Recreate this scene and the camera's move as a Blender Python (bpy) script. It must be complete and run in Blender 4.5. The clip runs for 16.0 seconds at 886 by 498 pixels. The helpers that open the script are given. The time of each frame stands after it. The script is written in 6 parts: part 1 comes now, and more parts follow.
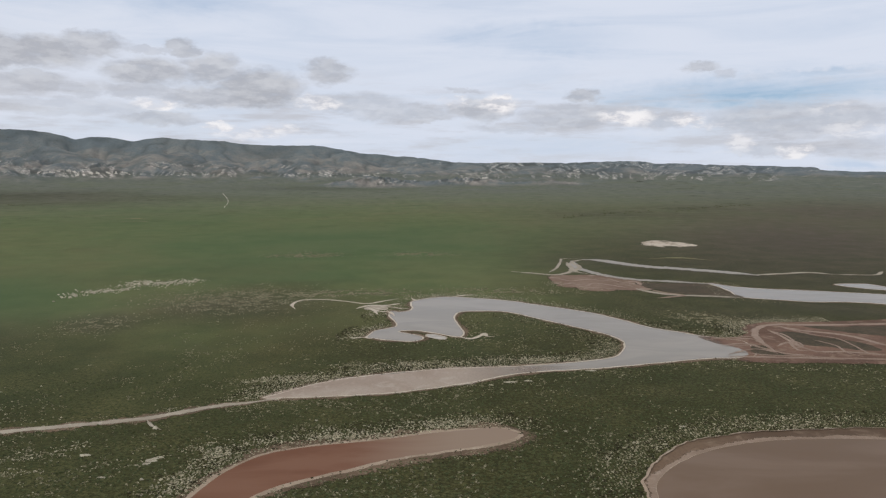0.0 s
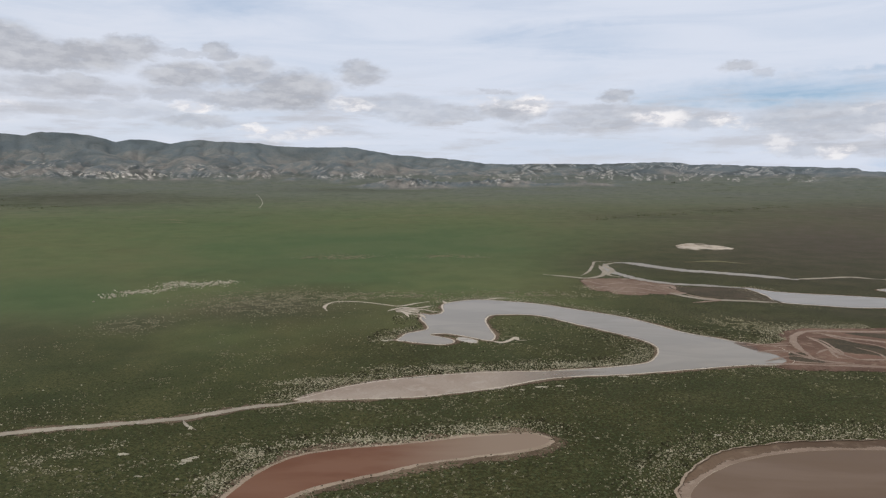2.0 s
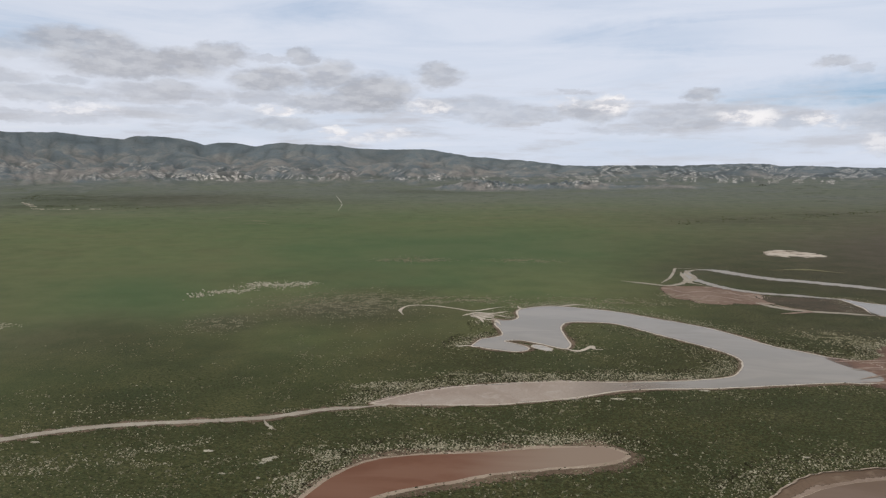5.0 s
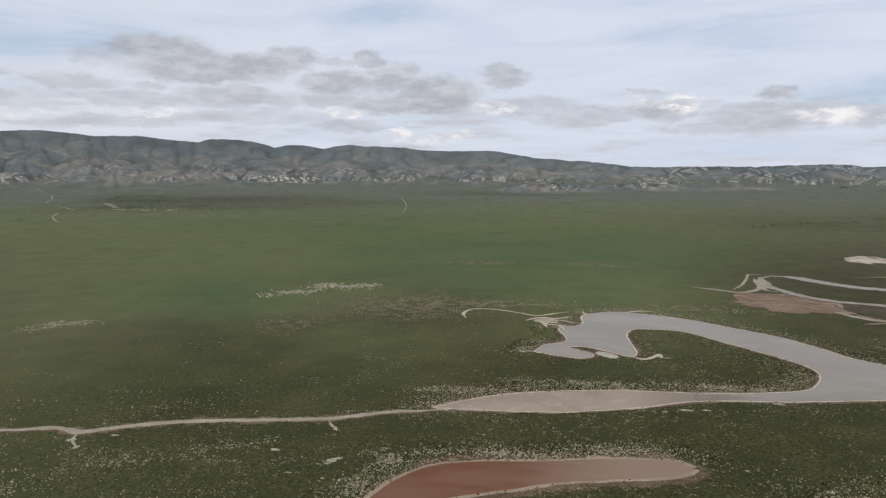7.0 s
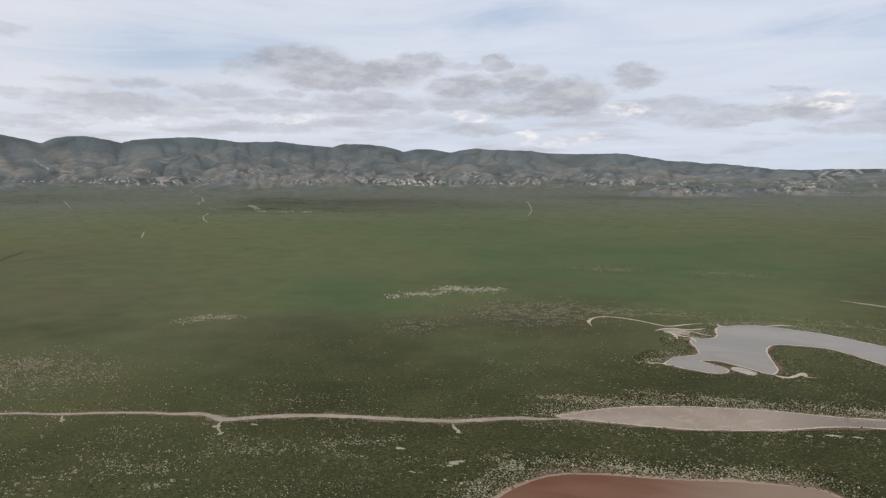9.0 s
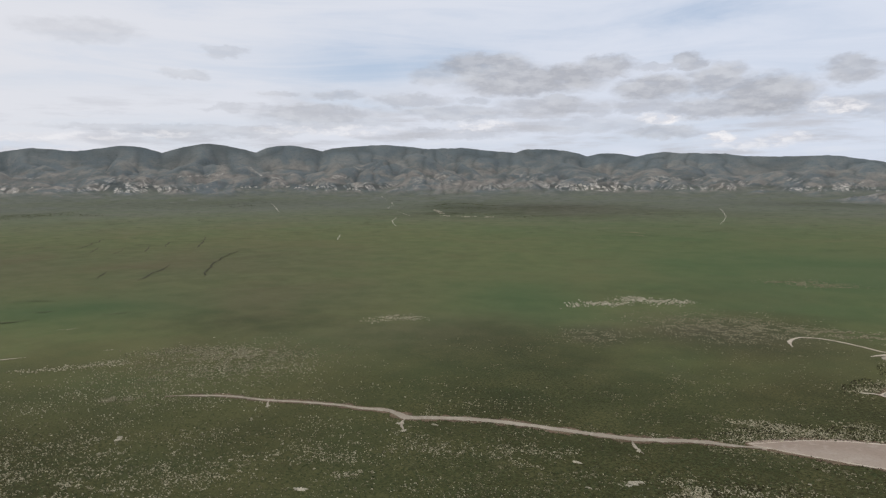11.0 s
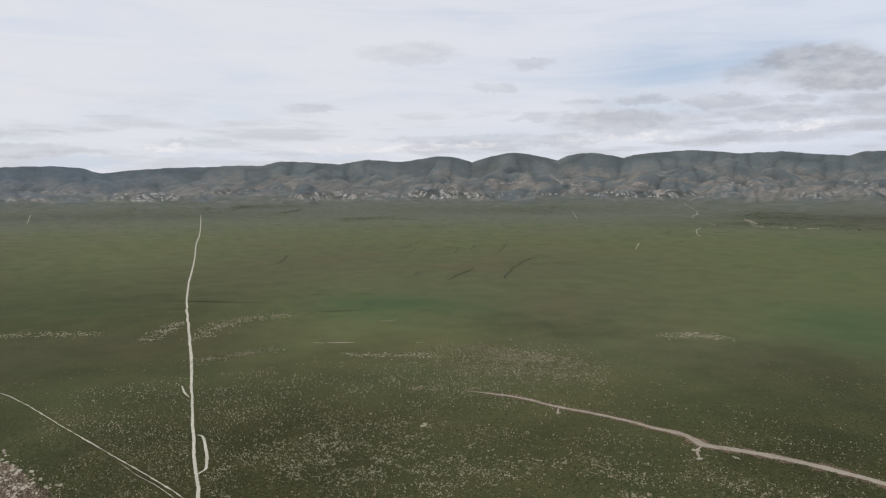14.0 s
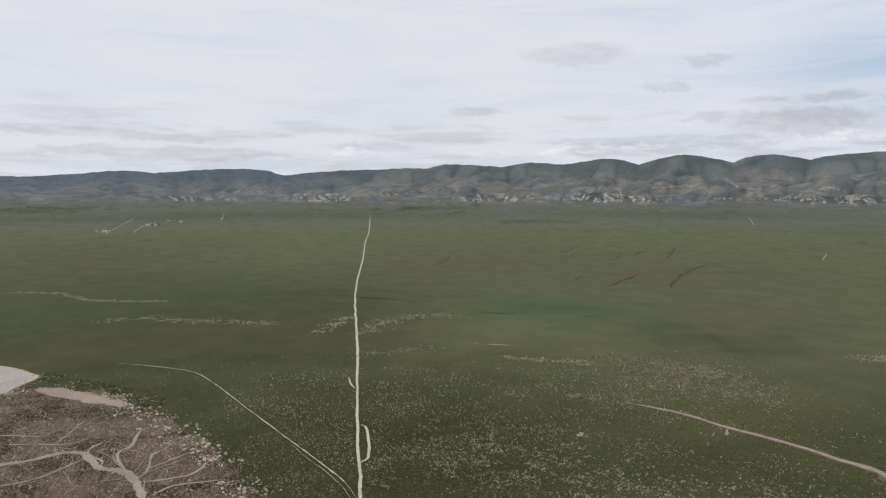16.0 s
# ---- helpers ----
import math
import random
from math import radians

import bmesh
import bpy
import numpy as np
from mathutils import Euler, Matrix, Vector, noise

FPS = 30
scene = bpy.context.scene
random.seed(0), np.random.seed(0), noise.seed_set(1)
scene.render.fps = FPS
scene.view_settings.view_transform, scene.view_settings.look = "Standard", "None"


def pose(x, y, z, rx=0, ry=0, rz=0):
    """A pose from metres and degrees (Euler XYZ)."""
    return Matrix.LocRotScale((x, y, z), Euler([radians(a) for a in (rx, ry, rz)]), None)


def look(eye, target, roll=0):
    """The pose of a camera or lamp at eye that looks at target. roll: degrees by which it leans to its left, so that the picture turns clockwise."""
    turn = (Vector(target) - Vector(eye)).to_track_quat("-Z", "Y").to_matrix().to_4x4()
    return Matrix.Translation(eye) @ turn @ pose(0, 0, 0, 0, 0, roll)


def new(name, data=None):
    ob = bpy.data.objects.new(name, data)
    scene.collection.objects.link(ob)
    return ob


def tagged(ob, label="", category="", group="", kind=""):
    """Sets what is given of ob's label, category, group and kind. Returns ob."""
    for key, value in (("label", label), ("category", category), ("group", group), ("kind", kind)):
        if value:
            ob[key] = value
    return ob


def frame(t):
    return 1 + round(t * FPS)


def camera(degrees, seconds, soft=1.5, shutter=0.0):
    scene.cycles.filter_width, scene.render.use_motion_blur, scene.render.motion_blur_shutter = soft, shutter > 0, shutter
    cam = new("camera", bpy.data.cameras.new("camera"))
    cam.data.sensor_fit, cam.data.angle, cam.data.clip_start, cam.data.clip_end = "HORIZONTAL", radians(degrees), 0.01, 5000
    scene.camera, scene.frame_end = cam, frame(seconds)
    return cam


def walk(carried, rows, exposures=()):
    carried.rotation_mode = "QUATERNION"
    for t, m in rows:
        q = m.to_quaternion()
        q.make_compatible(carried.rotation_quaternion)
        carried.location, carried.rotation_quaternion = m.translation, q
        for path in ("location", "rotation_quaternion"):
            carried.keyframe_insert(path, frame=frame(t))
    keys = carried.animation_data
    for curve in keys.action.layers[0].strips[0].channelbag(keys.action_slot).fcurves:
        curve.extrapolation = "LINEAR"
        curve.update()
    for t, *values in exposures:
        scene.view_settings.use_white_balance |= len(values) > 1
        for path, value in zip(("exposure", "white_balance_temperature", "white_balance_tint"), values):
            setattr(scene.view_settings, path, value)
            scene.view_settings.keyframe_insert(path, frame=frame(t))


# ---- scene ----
from mathutils.geometry import tessellate_polygon

# ---------------------------------------------------------------- camera
cam = camera(65.2, 16.0, soft=1.3)
PATH = [
    (0, (0.00, -0.00, 100.00), (-0.016, 99.357, 88.676), 0.20),
    (0.5, (0.07, 0.08, 100.34), (-1.168, 99.431, 89.075), 0.22),
    (1, (0.08, 0.08, 100.63), (-2.036, 99.427, 89.379), 0.15),
    (1.5, (0.13, 0.08, 100.95), (-2.889, 99.406, 89.735), 0.18),
    (2, (0.09, 0.05, 101.28), (-4.482, 99.317, 90.116), 0.13),
    (2.5, (0.11, 0.05, 101.72), (-6.253, 99.219, 90.571), 0.14),
    (3, (0.09, -0.01, 102.23), (-8.140, 99.022, 91.077), 0.13),
    (3.5, (0.11, -0.18, 102.74), (-9.724, 98.718, 91.633), 0.10),
    (6, (0.28, 0.12, 105.04), (-19.482, 97.536, 94.098), 0.12),
    (6.5, (0.28, 0.12, 105.47), (-21.757, 97.055, 94.584), 0.09),
    (7, (0.24, 0.12, 105.90), (-24.187, 96.488, 95.064), 0.05),
    (7.5, (0.19, 0.04, 106.24), (-27.072, 95.641, 95.439), 0.06),
    (8, (0.03, -0.13, 106.56), (-31.620, 94.125, 95.873), 0.05),
    (8.5, (-0.11, -0.31, 106.86), (-36.225, 92.337, 96.268), 0.05),
    (9, (-0.25, -0.49, 107.18), (-41.510, 90.001, 96.782), -0.00),
    (11.5, (-0.03, -1.27, 109.62), (-68.574, 70.918, 100.115), -0.23),
    (12, (-0.29, -0.96, 109.93), (-73.966, 66.011, 100.631), -0.28),
    (12.5, (-0.42, -0.63, 110.15), (-78.822, 60.768, 101.056), -0.24),
    (13, (-0.51, -0.35, 110.33), (-83.135, 55.264, 101.418), -0.27),
    (13.5, (-0.66, -0.04, 110.46), (-86.913, 49.800, 101.751), -0.23),
    (14, (-0.80, 0.05, 110.53), (-90.140, 44.152, 101.964), -0.19),
    (14.5, (-0.90, -0.00, 110.55), (-92.829, 38.446, 102.114), -0.10),
    (15, (-1.01, -0.09, 110.64), (-95.070, 32.820, 102.347), 0.03),
    (15.5, (-1.08, -0.02, 110.85), (-96.779, 27.791, 102.596), 0.15),
    (16, (-1.14, 0.12, 111.13), (-98.231, 22.616, 102.907), 0.26),
]
walk(cam, [(t, look(eye, target, roll)) for t, eye, target, roll in PATH])

# ---------------------------------------------------------------- light
SUN_AZ, SUN_EL = 112.0, 54.0          # degrees: anticlockwise from +y, and above the horizon


def heading(az):
    """Unit vector on the plan, az degrees anticlockwise from +y."""
    return np.array([-math.sin(radians(az)), math.cos(radians(az))])


lamp = new("sun", bpy.data.lights.new("sun", "SUN"))
lamp.data.energy, lamp.data.angle, lamp.data.color = 1.12, radians(18), (1.0, 0.96, 0.9)
lamp.matrix_world = look((*(heading(SUN_AZ) * math.cos(radians(SUN_EL)) * 900), math.sin(radians(SUN_EL)) * 900), (0, 0, 0))


class Nodes:
    """A short way to write node trees."""

    def __init__(self, tree):
        self.tree = tree
        tree.nodes.clear()

    def add(self, kind, values=(), **settings):
        n = self.tree.nodes.new(kind)
        if "operation" in settings:
            n.operation = settings["operation"]
        if "use_clamp" in settings:
            n.use_clamp = settings["use_clamp"]
        if "interpolation_type" in settings:
            n.interpolation_type = settings["interpolation_type"]
        if "data_type" in settings:
            n.data_type, n.blend_type = settings["data_type"], settings["blend_type"]
        if "attribute_name" in settings:
            n.attribute_name = settings["attribute_name"]
        if "feature" in settings:
            n.feature = settings["feature"]
        for key, value in dict(values).items():
            self.put(n.inputs[key], value)
        return n

    def put(self, socket, value):
        if isinstance(value, bpy.types.NodeSocket):
            self.tree.links.new(value, socket)
        else:
            socket.default_value = value

    def math(self, op, a, b=0.0, clamp=False):
        return self.add("ShaderNodeMath", {0: a, 1: b}, operation=op, use_clamp=clamp).outputs[0]

    def vec(self, op, a, b=(0, 0, 0)):
        n = self.add("ShaderNodeVectorMath", {0: a, 1: b}, operation=op)
        return n.outputs["Value"] if op in ("LENGTH", "DOT_PRODUCT", "DISTANCE") else n.outputs["Vector"]

    def ramp(self, x, lo, hi, a=0.0, b=1.0):
        return self.add("ShaderNodeMapRange", {"Value": x, "From Min": lo, "From Max": hi, "To Min": a, "To Max": b}, interpolation_type="SMOOTHSTEP").outputs[0]

    def mix(self, f, a, b, blend="MIX"):
        n = self.add("ShaderNodeMix", data_type="RGBA", blend_type=blend)
        for socket, value in ((n.inputs[0], f), (n.inputs[6], a), (n.inputs[7], b)):
            self.put(socket, (*value, 1) if isinstance(value, tuple) and len(value) == 3 else value)
        return n.outputs[2]

    def noise(self, where, scale, detail=4.0, rough=0.55, warp=0.0):
        return self.add("ShaderNodeTexNoise", {"Vector": where, "Scale": scale, "Detail": detail, "Roughness": rough, "Distortion": warp}).outputs["Fac"]


def make_sky():
    world = bpy.data.worlds.new("overcast")
    scene.world = world
    world.use_nodes = True
    n = Nodes(world.node_tree)
    way = n.add("ShaderNodeTexCoord").outputs["Generated"]
    air = n.add("ShaderNodeTexSky")
    air.sky_type, air.sun_disc, air.altitude, air.air_density, air.dust_density = "NISHITA", False, 600.0, 1.0, 2.0
    air.sun_elevation, air.sun_rotation = radians(SUN_EL), radians(-SUN_AZ)
    x, y, z = n.add("ShaderNodeSeparateXYZ", {0: way}).outputs
    az = n.math("DEGREES", n.math("ARCTAN2", n.math("MULTIPLY", x, -1.0), y))
    el = n.math("DEGREES", n.math("ARCSINE", z))
    place = n.add("ShaderNodeCombineXYZ", {0: az, 1: el}).outputs[0]
    flat = n.vec("MULTIPLY", place, (0.30, 0.60, 1.0))

    def curl(scale, detail, size):
        """A swirl of offsets in azimuth and elevation, of a size in degrees."""
        swirl = n.add("ShaderNodeTexNoise", {"Vector": flat, "Scale": scale, "Detail": detail, "Roughness": 0.6}).outputs["Color"]
        return n.vec("MULTIPLY", n.vec("SUBTRACT", swirl, (0.5, 0.5, 0.5)), (*size, 0.0))

    puff, fluff = curl(1.0, 3.0, (2.6, 0.95)), curl(3.6, 6.0, (1.5, 0.9))
    bent = n.vec("ADD", place, n.vec("ADD", puff, fluff))
    slope = n.noise(n.vec("MULTIPLY", n.vec("ADD", place, n.vec("MULTIPLY", fluff, (0.5, 0.5, 0.0))), (0.55, 1.5, 1.0)), 1.0, 6.0, 0.62)

    def bank(clouds, soft, outer=1.2):
        """The cover of a bank of clouds, each: azimuth, elevation, half width, half height, thickness."""
        total = 0.0
        for a, e, w, h, thick in clouds:
            off = n.vec("MULTIPLY", n.vec("SUBTRACT", bent, (a, e, 0.0)), (1 / w, 1 / h, 0.0))
            total = n.math("MAXIMUM", total, n.ramp(n.vec("LENGTH", off), outer, soft, 0.0, thick))
        return total

    grey, white = bank(GREY_CLOUDS, 0.72, 1.42), bank(WHITE_CLOUDS, 0.4, 1.35)
    blue, gaps = bank(BLUE_GAPS, 0.0, 1.7), bank(LOW_GAPS, 0.2, 1.5)
    streak = n.noise(n.vec("MULTIPLY", place, (0.05, 0.40, 1.0)), 1.0, 6.0, 0.62, 0.6)
    low = n.noise(n.vec("MULTIPLY", place, (0.11, 0.75, 1.0)), 1.0, 6.0, 0.62)
    veil = n.math("SUBTRACT", n.ramp(streak, 0.25, 0.6, 0.72, 0.98), n.math("MULTIPLY", blue, n.ramp(streak, 0.3, 0.62, 1.15, 0.6)))
    sky = n.mix(1.0, air.outputs[0], (0.10, 0.10, 0.10), "MULTIPLY")
    sky = n.mix(0.5, sky, (0.36, 0.53, 0.78))
    high = n.mix(n.ramp(az, 10.0, 80.0), (0.69, 0.74, 0.85), (0.75, 0.76, 0.81))
    high = n.mix(n.ramp(el, 13.0, 24.0), high, (0.70, 0.70, 0.71))
    colour = n.mix(veil, sky, high)
    # thin banks of stratus along the horizon
    belt = n.math("MULTIPLY", n.ramp(el, 8.5, 4.0), n.ramp(el, -0.5, 1.8))
    belt = n.math("MULTIPLY", belt, n.ramp(az, 40.0, 75.0, 1.0, 0.75))
    colour = n.mix(n.math("MULTIPLY", n.ramp(low, 0.46, 0.66), n.math("MULTIPLY", belt, 0.8)), colour, (0.53, 0.54, 0.59))
    colour = n.mix(n.math("MULTIPLY", n.ramp(low, 0.44, 0.28), n.math("MULTIPLY", belt, 0.5)), colour, (0.76, 0.78, 0.83))
    # heaped clouds: grey bellies, paler shoulders
    heap_at = n.vec("MULTIPLY", n.vec("ADD", place, n.vec("MULTIPLY", fluff, (0.6, 0.6, 0.0))), (0.24, 0.7, 1.0))
    heap = n.noise(heap_at, 1.0, 5.0, 0.55)
    above = n.noise(n.vec("ADD", heap_at, (0.03, 0.36, 0.0)), 1.0, 4.0, 0.55)
    lit = n.ramp(n.math("SUBTRACT", heap, above), -0.04, 0.17)
    body = n.mix(n.ramp(slope, 0.36, 0.64), (0.35, 0.36, 0.40), (0.50, 0.51, 0.55))
    body = n.mix(n.math("MULTIPLY", lit, 0.45), body, (0.68, 0.69, 0.72))
    colour = n.mix(n.math("MULTIPLY", grey, n.ramp(slope, 0.28, 0.52, 0.72, 1.0)), colour, body)
    colour = n.mix(n.math("MULTIPLY", white, n.ramp(slope, 0.36, 0.54, 0.25, 1.0)), colour, n.mix(n.ramp(slope, 0.42, 0.6), (0.70, 0.69, 0.73), (0.93, 0.91, 0.92)))
    clear = n.mix(n.ramp(low, 0.35, 0.65), (0.46, 0.58, 0.76), (0.62, 0.69, 0.79))
    colour = n.mix(n.math("MULTIPLY", gaps, 0.75), colour, clear)
    back = n.add("ShaderNodeBackground", {"Color": colour, "Strength": 1.0})
    n.tree.links.new(back.outputs[0], n.add("ShaderNodeOutputWorld").inputs[0])


GREY_CLOUDS = [
    (29.7, 8.2, 2.57, 0.95, 0.85), (26.3, 8.9, 2.25, 0.7, 0.75), (22.5, 8.72, 1.68, 0.24, 0.4), (20.2, 9.02, 0.97, 0.61, 0.7), (22.7, 7.2, 2.68, 0.96, 0.8), (18.1, 7.6, 2.14, 1.09, 0.75),
    (14.6, 6.3, 2.84, 1.4, 0.85), (17.0, 5.44, 4.82, 0.68, 0.7), (30.3, 6.11, 2.06, 0.65, 0.6), (23.2, 5.77, 2.34, 0.53, 0.5), (27.3, 5.6, 1.67, 0.5, 0.4), (22.2, 3.86, 2.49, 0.5, 0.6),
    (27.9, 4.48, 4.94, 0.6, 0.35), (9.4, 7.71, 1.77, 0.87, 0.7), (7.1, 5.36, 3.77, 0.78, 0.45), (3.2, 4.61, 3.95, 0.67, 0.5), (-3.0, 4.9, 2.64, 0.83, 0.65), (1.1, 4.28, 2.12, 0.34, 0.5),
] + [
    (-11.2, 5.85, 1.14, 0.52, 0.7), (-10.0, 4.32, 3.84, 0.89, 0.55), (-1.4, 6.32, 1.32, 0.18, 0.4), (-20.0, 7.81, 1.16, 0.37, 0.6), (-21.3, 7.21, 0.8, 0.33, 0.35), (-17.6, 3.97, 2.4, 0.65, 0.45),
    (-27.0, 3.81, 6.03, 1.11, 0.55), (-26.5, 2.92, 3.18, 0.61, 0.45), (-25.3, 1.61, 3.04, 0.52, 0.45), (-30.1, 1.84, 2.54, 0.79, 0.4), (-6.4, 3.47, 3.92, 0.45, 0.35), (35.9, 9.09, 3.53, 0.98, 0.8),
    (32.4, 8.01, 5.67, 1.05, 0.8), (30.2, 8.01, 3.13, 0.66, 0.6), (40.1, 8.39, 1.71, 0.63, 0.4), (49.5, 5.38, 4.33, 0.71, 0.6), (54.1, 3.89, 3.0, 0.39, 0.4), (42.0, 6.52, 2.88, 0.53, 0.5),
] + [
    (38.2, 5.55, 3.99, 0.54, 0.5), (47.8, 6.93, 2.0, 0.35, 0.45), (52.6, 6.87, 1.43, 0.2, 0.35), (55.9, 5.74, 0.87, 0.38, 0.35), (31.5, 6.0, 3.12, 0.67, 0.5), (37.0, 6.56, 1.38, 0.3, 0.4),
    (38.6, 3.9, 4.48, 0.44, 0.4), (65.1, 11.03, 2.49, 0.63, 0.29), (59.5, 8.24, 1.43, 0.35, 0.36), (74.4, 6.5, 1.81, 0.37, 0.36), (56.8, 10.14, 1.44, 0.28, 0.29), (48.7, 5.31, 5.54, 0.68, 0.36),
    (82.2, 3.54, 2.38, 0.24, 0.29), (59.4, 3.83, 4.18, 0.32, 0.25), (66.2, 10.81, 3.68, 0.68, 0.25), (56.4, 9.91, 1.27, 0.41, 0.32), (59.0, 8.18, 1.08, 0.38, 0.36), (74.0, 6.53, 1.72, 0.31, 0.29),
] + [
    (97.4, 3.88, 1.05, 0.17, 0.29), (101.7, 4.2, 8.69, 0.29, 0.29), (98.4, 2.87, 8.71, 0.38, 0.36), (82.7, 3.64, 3.16, 0.25, 0.25), (48.7, 4.98, 4.69, 0.74, 0.36), (61.1, 4.15, 7.84, 0.26, 0.29),
    (56.6, 5.71, 2.1, 0.21, 0.25),
]
WHITE_CLOUDS = [
    (21.6, 4.8, 0.96, 0.33, 0.9), (17.2, 3.2, 0.73, 0.35, 0.9), (15.4, 2.86, 3.94, 0.5, 0.5), (9.4, 5.22, 1.67, 0.44, 0.75), (-4.3, 5.37, 1.44, 0.76, 1.0), (-1.0, 5.63, 1.32, 0.34, 0.7),
    (-14.7, 4.21, 2.23, 0.7, 0.95), (-19.2, 3.94, 1.06, 0.64, 0.8), (-26.8, 1.43, 1.06, 0.47, 0.8), (-22.9, 1.96, 1.02, 0.63, 0.6), (-21.1, 3.4, 1.61, 0.27, 0.45), (-30.2, 2.92, 2.33, 0.49, 0.4),
    (-29.0, 4.47, 1.82, 0.43, 0.35), (18.0, 3.43, 1.31, 0.34, 0.85), (13.3, 3.23, 1.53, 0.49, 0.6), (22.4, 4.81, 1.59, 0.34, 0.7), (36.9, 4.44, 1.52, 0.38, 0.5), (10.3, 5.43, 1.99, 0.44, 0.6),
] + [
    (48.9, 4.13, 5.82, 0.32, 0.5), (71.4, 3.17, 3.54, 0.26, 0.45), (36.0, 4.57, 2.94, 0.46, 0.6), (65.7, 3.47, 4.01, 0.29, 0.35), (85.9, 3.23, 2.6, 0.32, 0.5), (68.2, 3.28, 3.9, 0.27, 0.45),
    (61.3, 3.68, 2.47, 0.22, 0.4), (46.6, 3.81, 2.34, 0.24, 0.5),
]
BLUE_GAPS = [
    (-8.3, 10.22, 5.77, 1.06, 0.45), (-23.1, 5.87, 8.96, 1.02, 1.0), (-28.2, 6.95, 3.86, 0.33, 0.7), (-15.0, 5.54, 3.42, 0.43, 0.4), (40.2, 10.23, 7.34, 2.28, 0.35), (19.7, 12.51, 4.95, 1.26, 0.35),
    (-3.5, 10.74, 3.85, 0.76, 0.35), (45.8, 9.6, 5.67, 2.99, 0.35),
]
LOW_GAPS = [
    (-30.5, 0.49, 1.86, 0.44, 0.9), (-9.4, 1.75, 13.25, 1.01, 0.35), (91.2, 2.01, 3.92, 0.45, 0.9), (103.3, 1.85, 6.12, 0.41, 0.5), (81.7, 2.76, 5.51, 0.23, 0.4), (72.3, 2.61, 4.87, 0.28, 0.5),
    (81.7, 2.36, 2.62, 0.6, 0.45),
]
make_sky()

# ---------------------------------------------------------------- materials


def material(name, build):
    m = bpy.data.materials.new(name)
    m.use_nodes = True
    n = Nodes(m.node_tree)
    surface = n.add("ShaderNodeBsdfPrincipled")
    build(n, surface)
    n.tree.links.new(surface.outputs[0], n.add("ShaderNodeOutputMaterial").inputs[0])
    return m


def spot(n):
    return n.add("ShaderNodeTexCoord").outputs["Object"]


def value(n, name):
    return n.add("ShaderNodeAttribute", attribute_name=name).outputs["Fac"]


def relief(n, surface, height, depth):
    n.put(surface.inputs["Normal"], n.add("ShaderNodeBump", {"Height": height, "Strength": 0.6, "Distance": depth}).outputs[0])


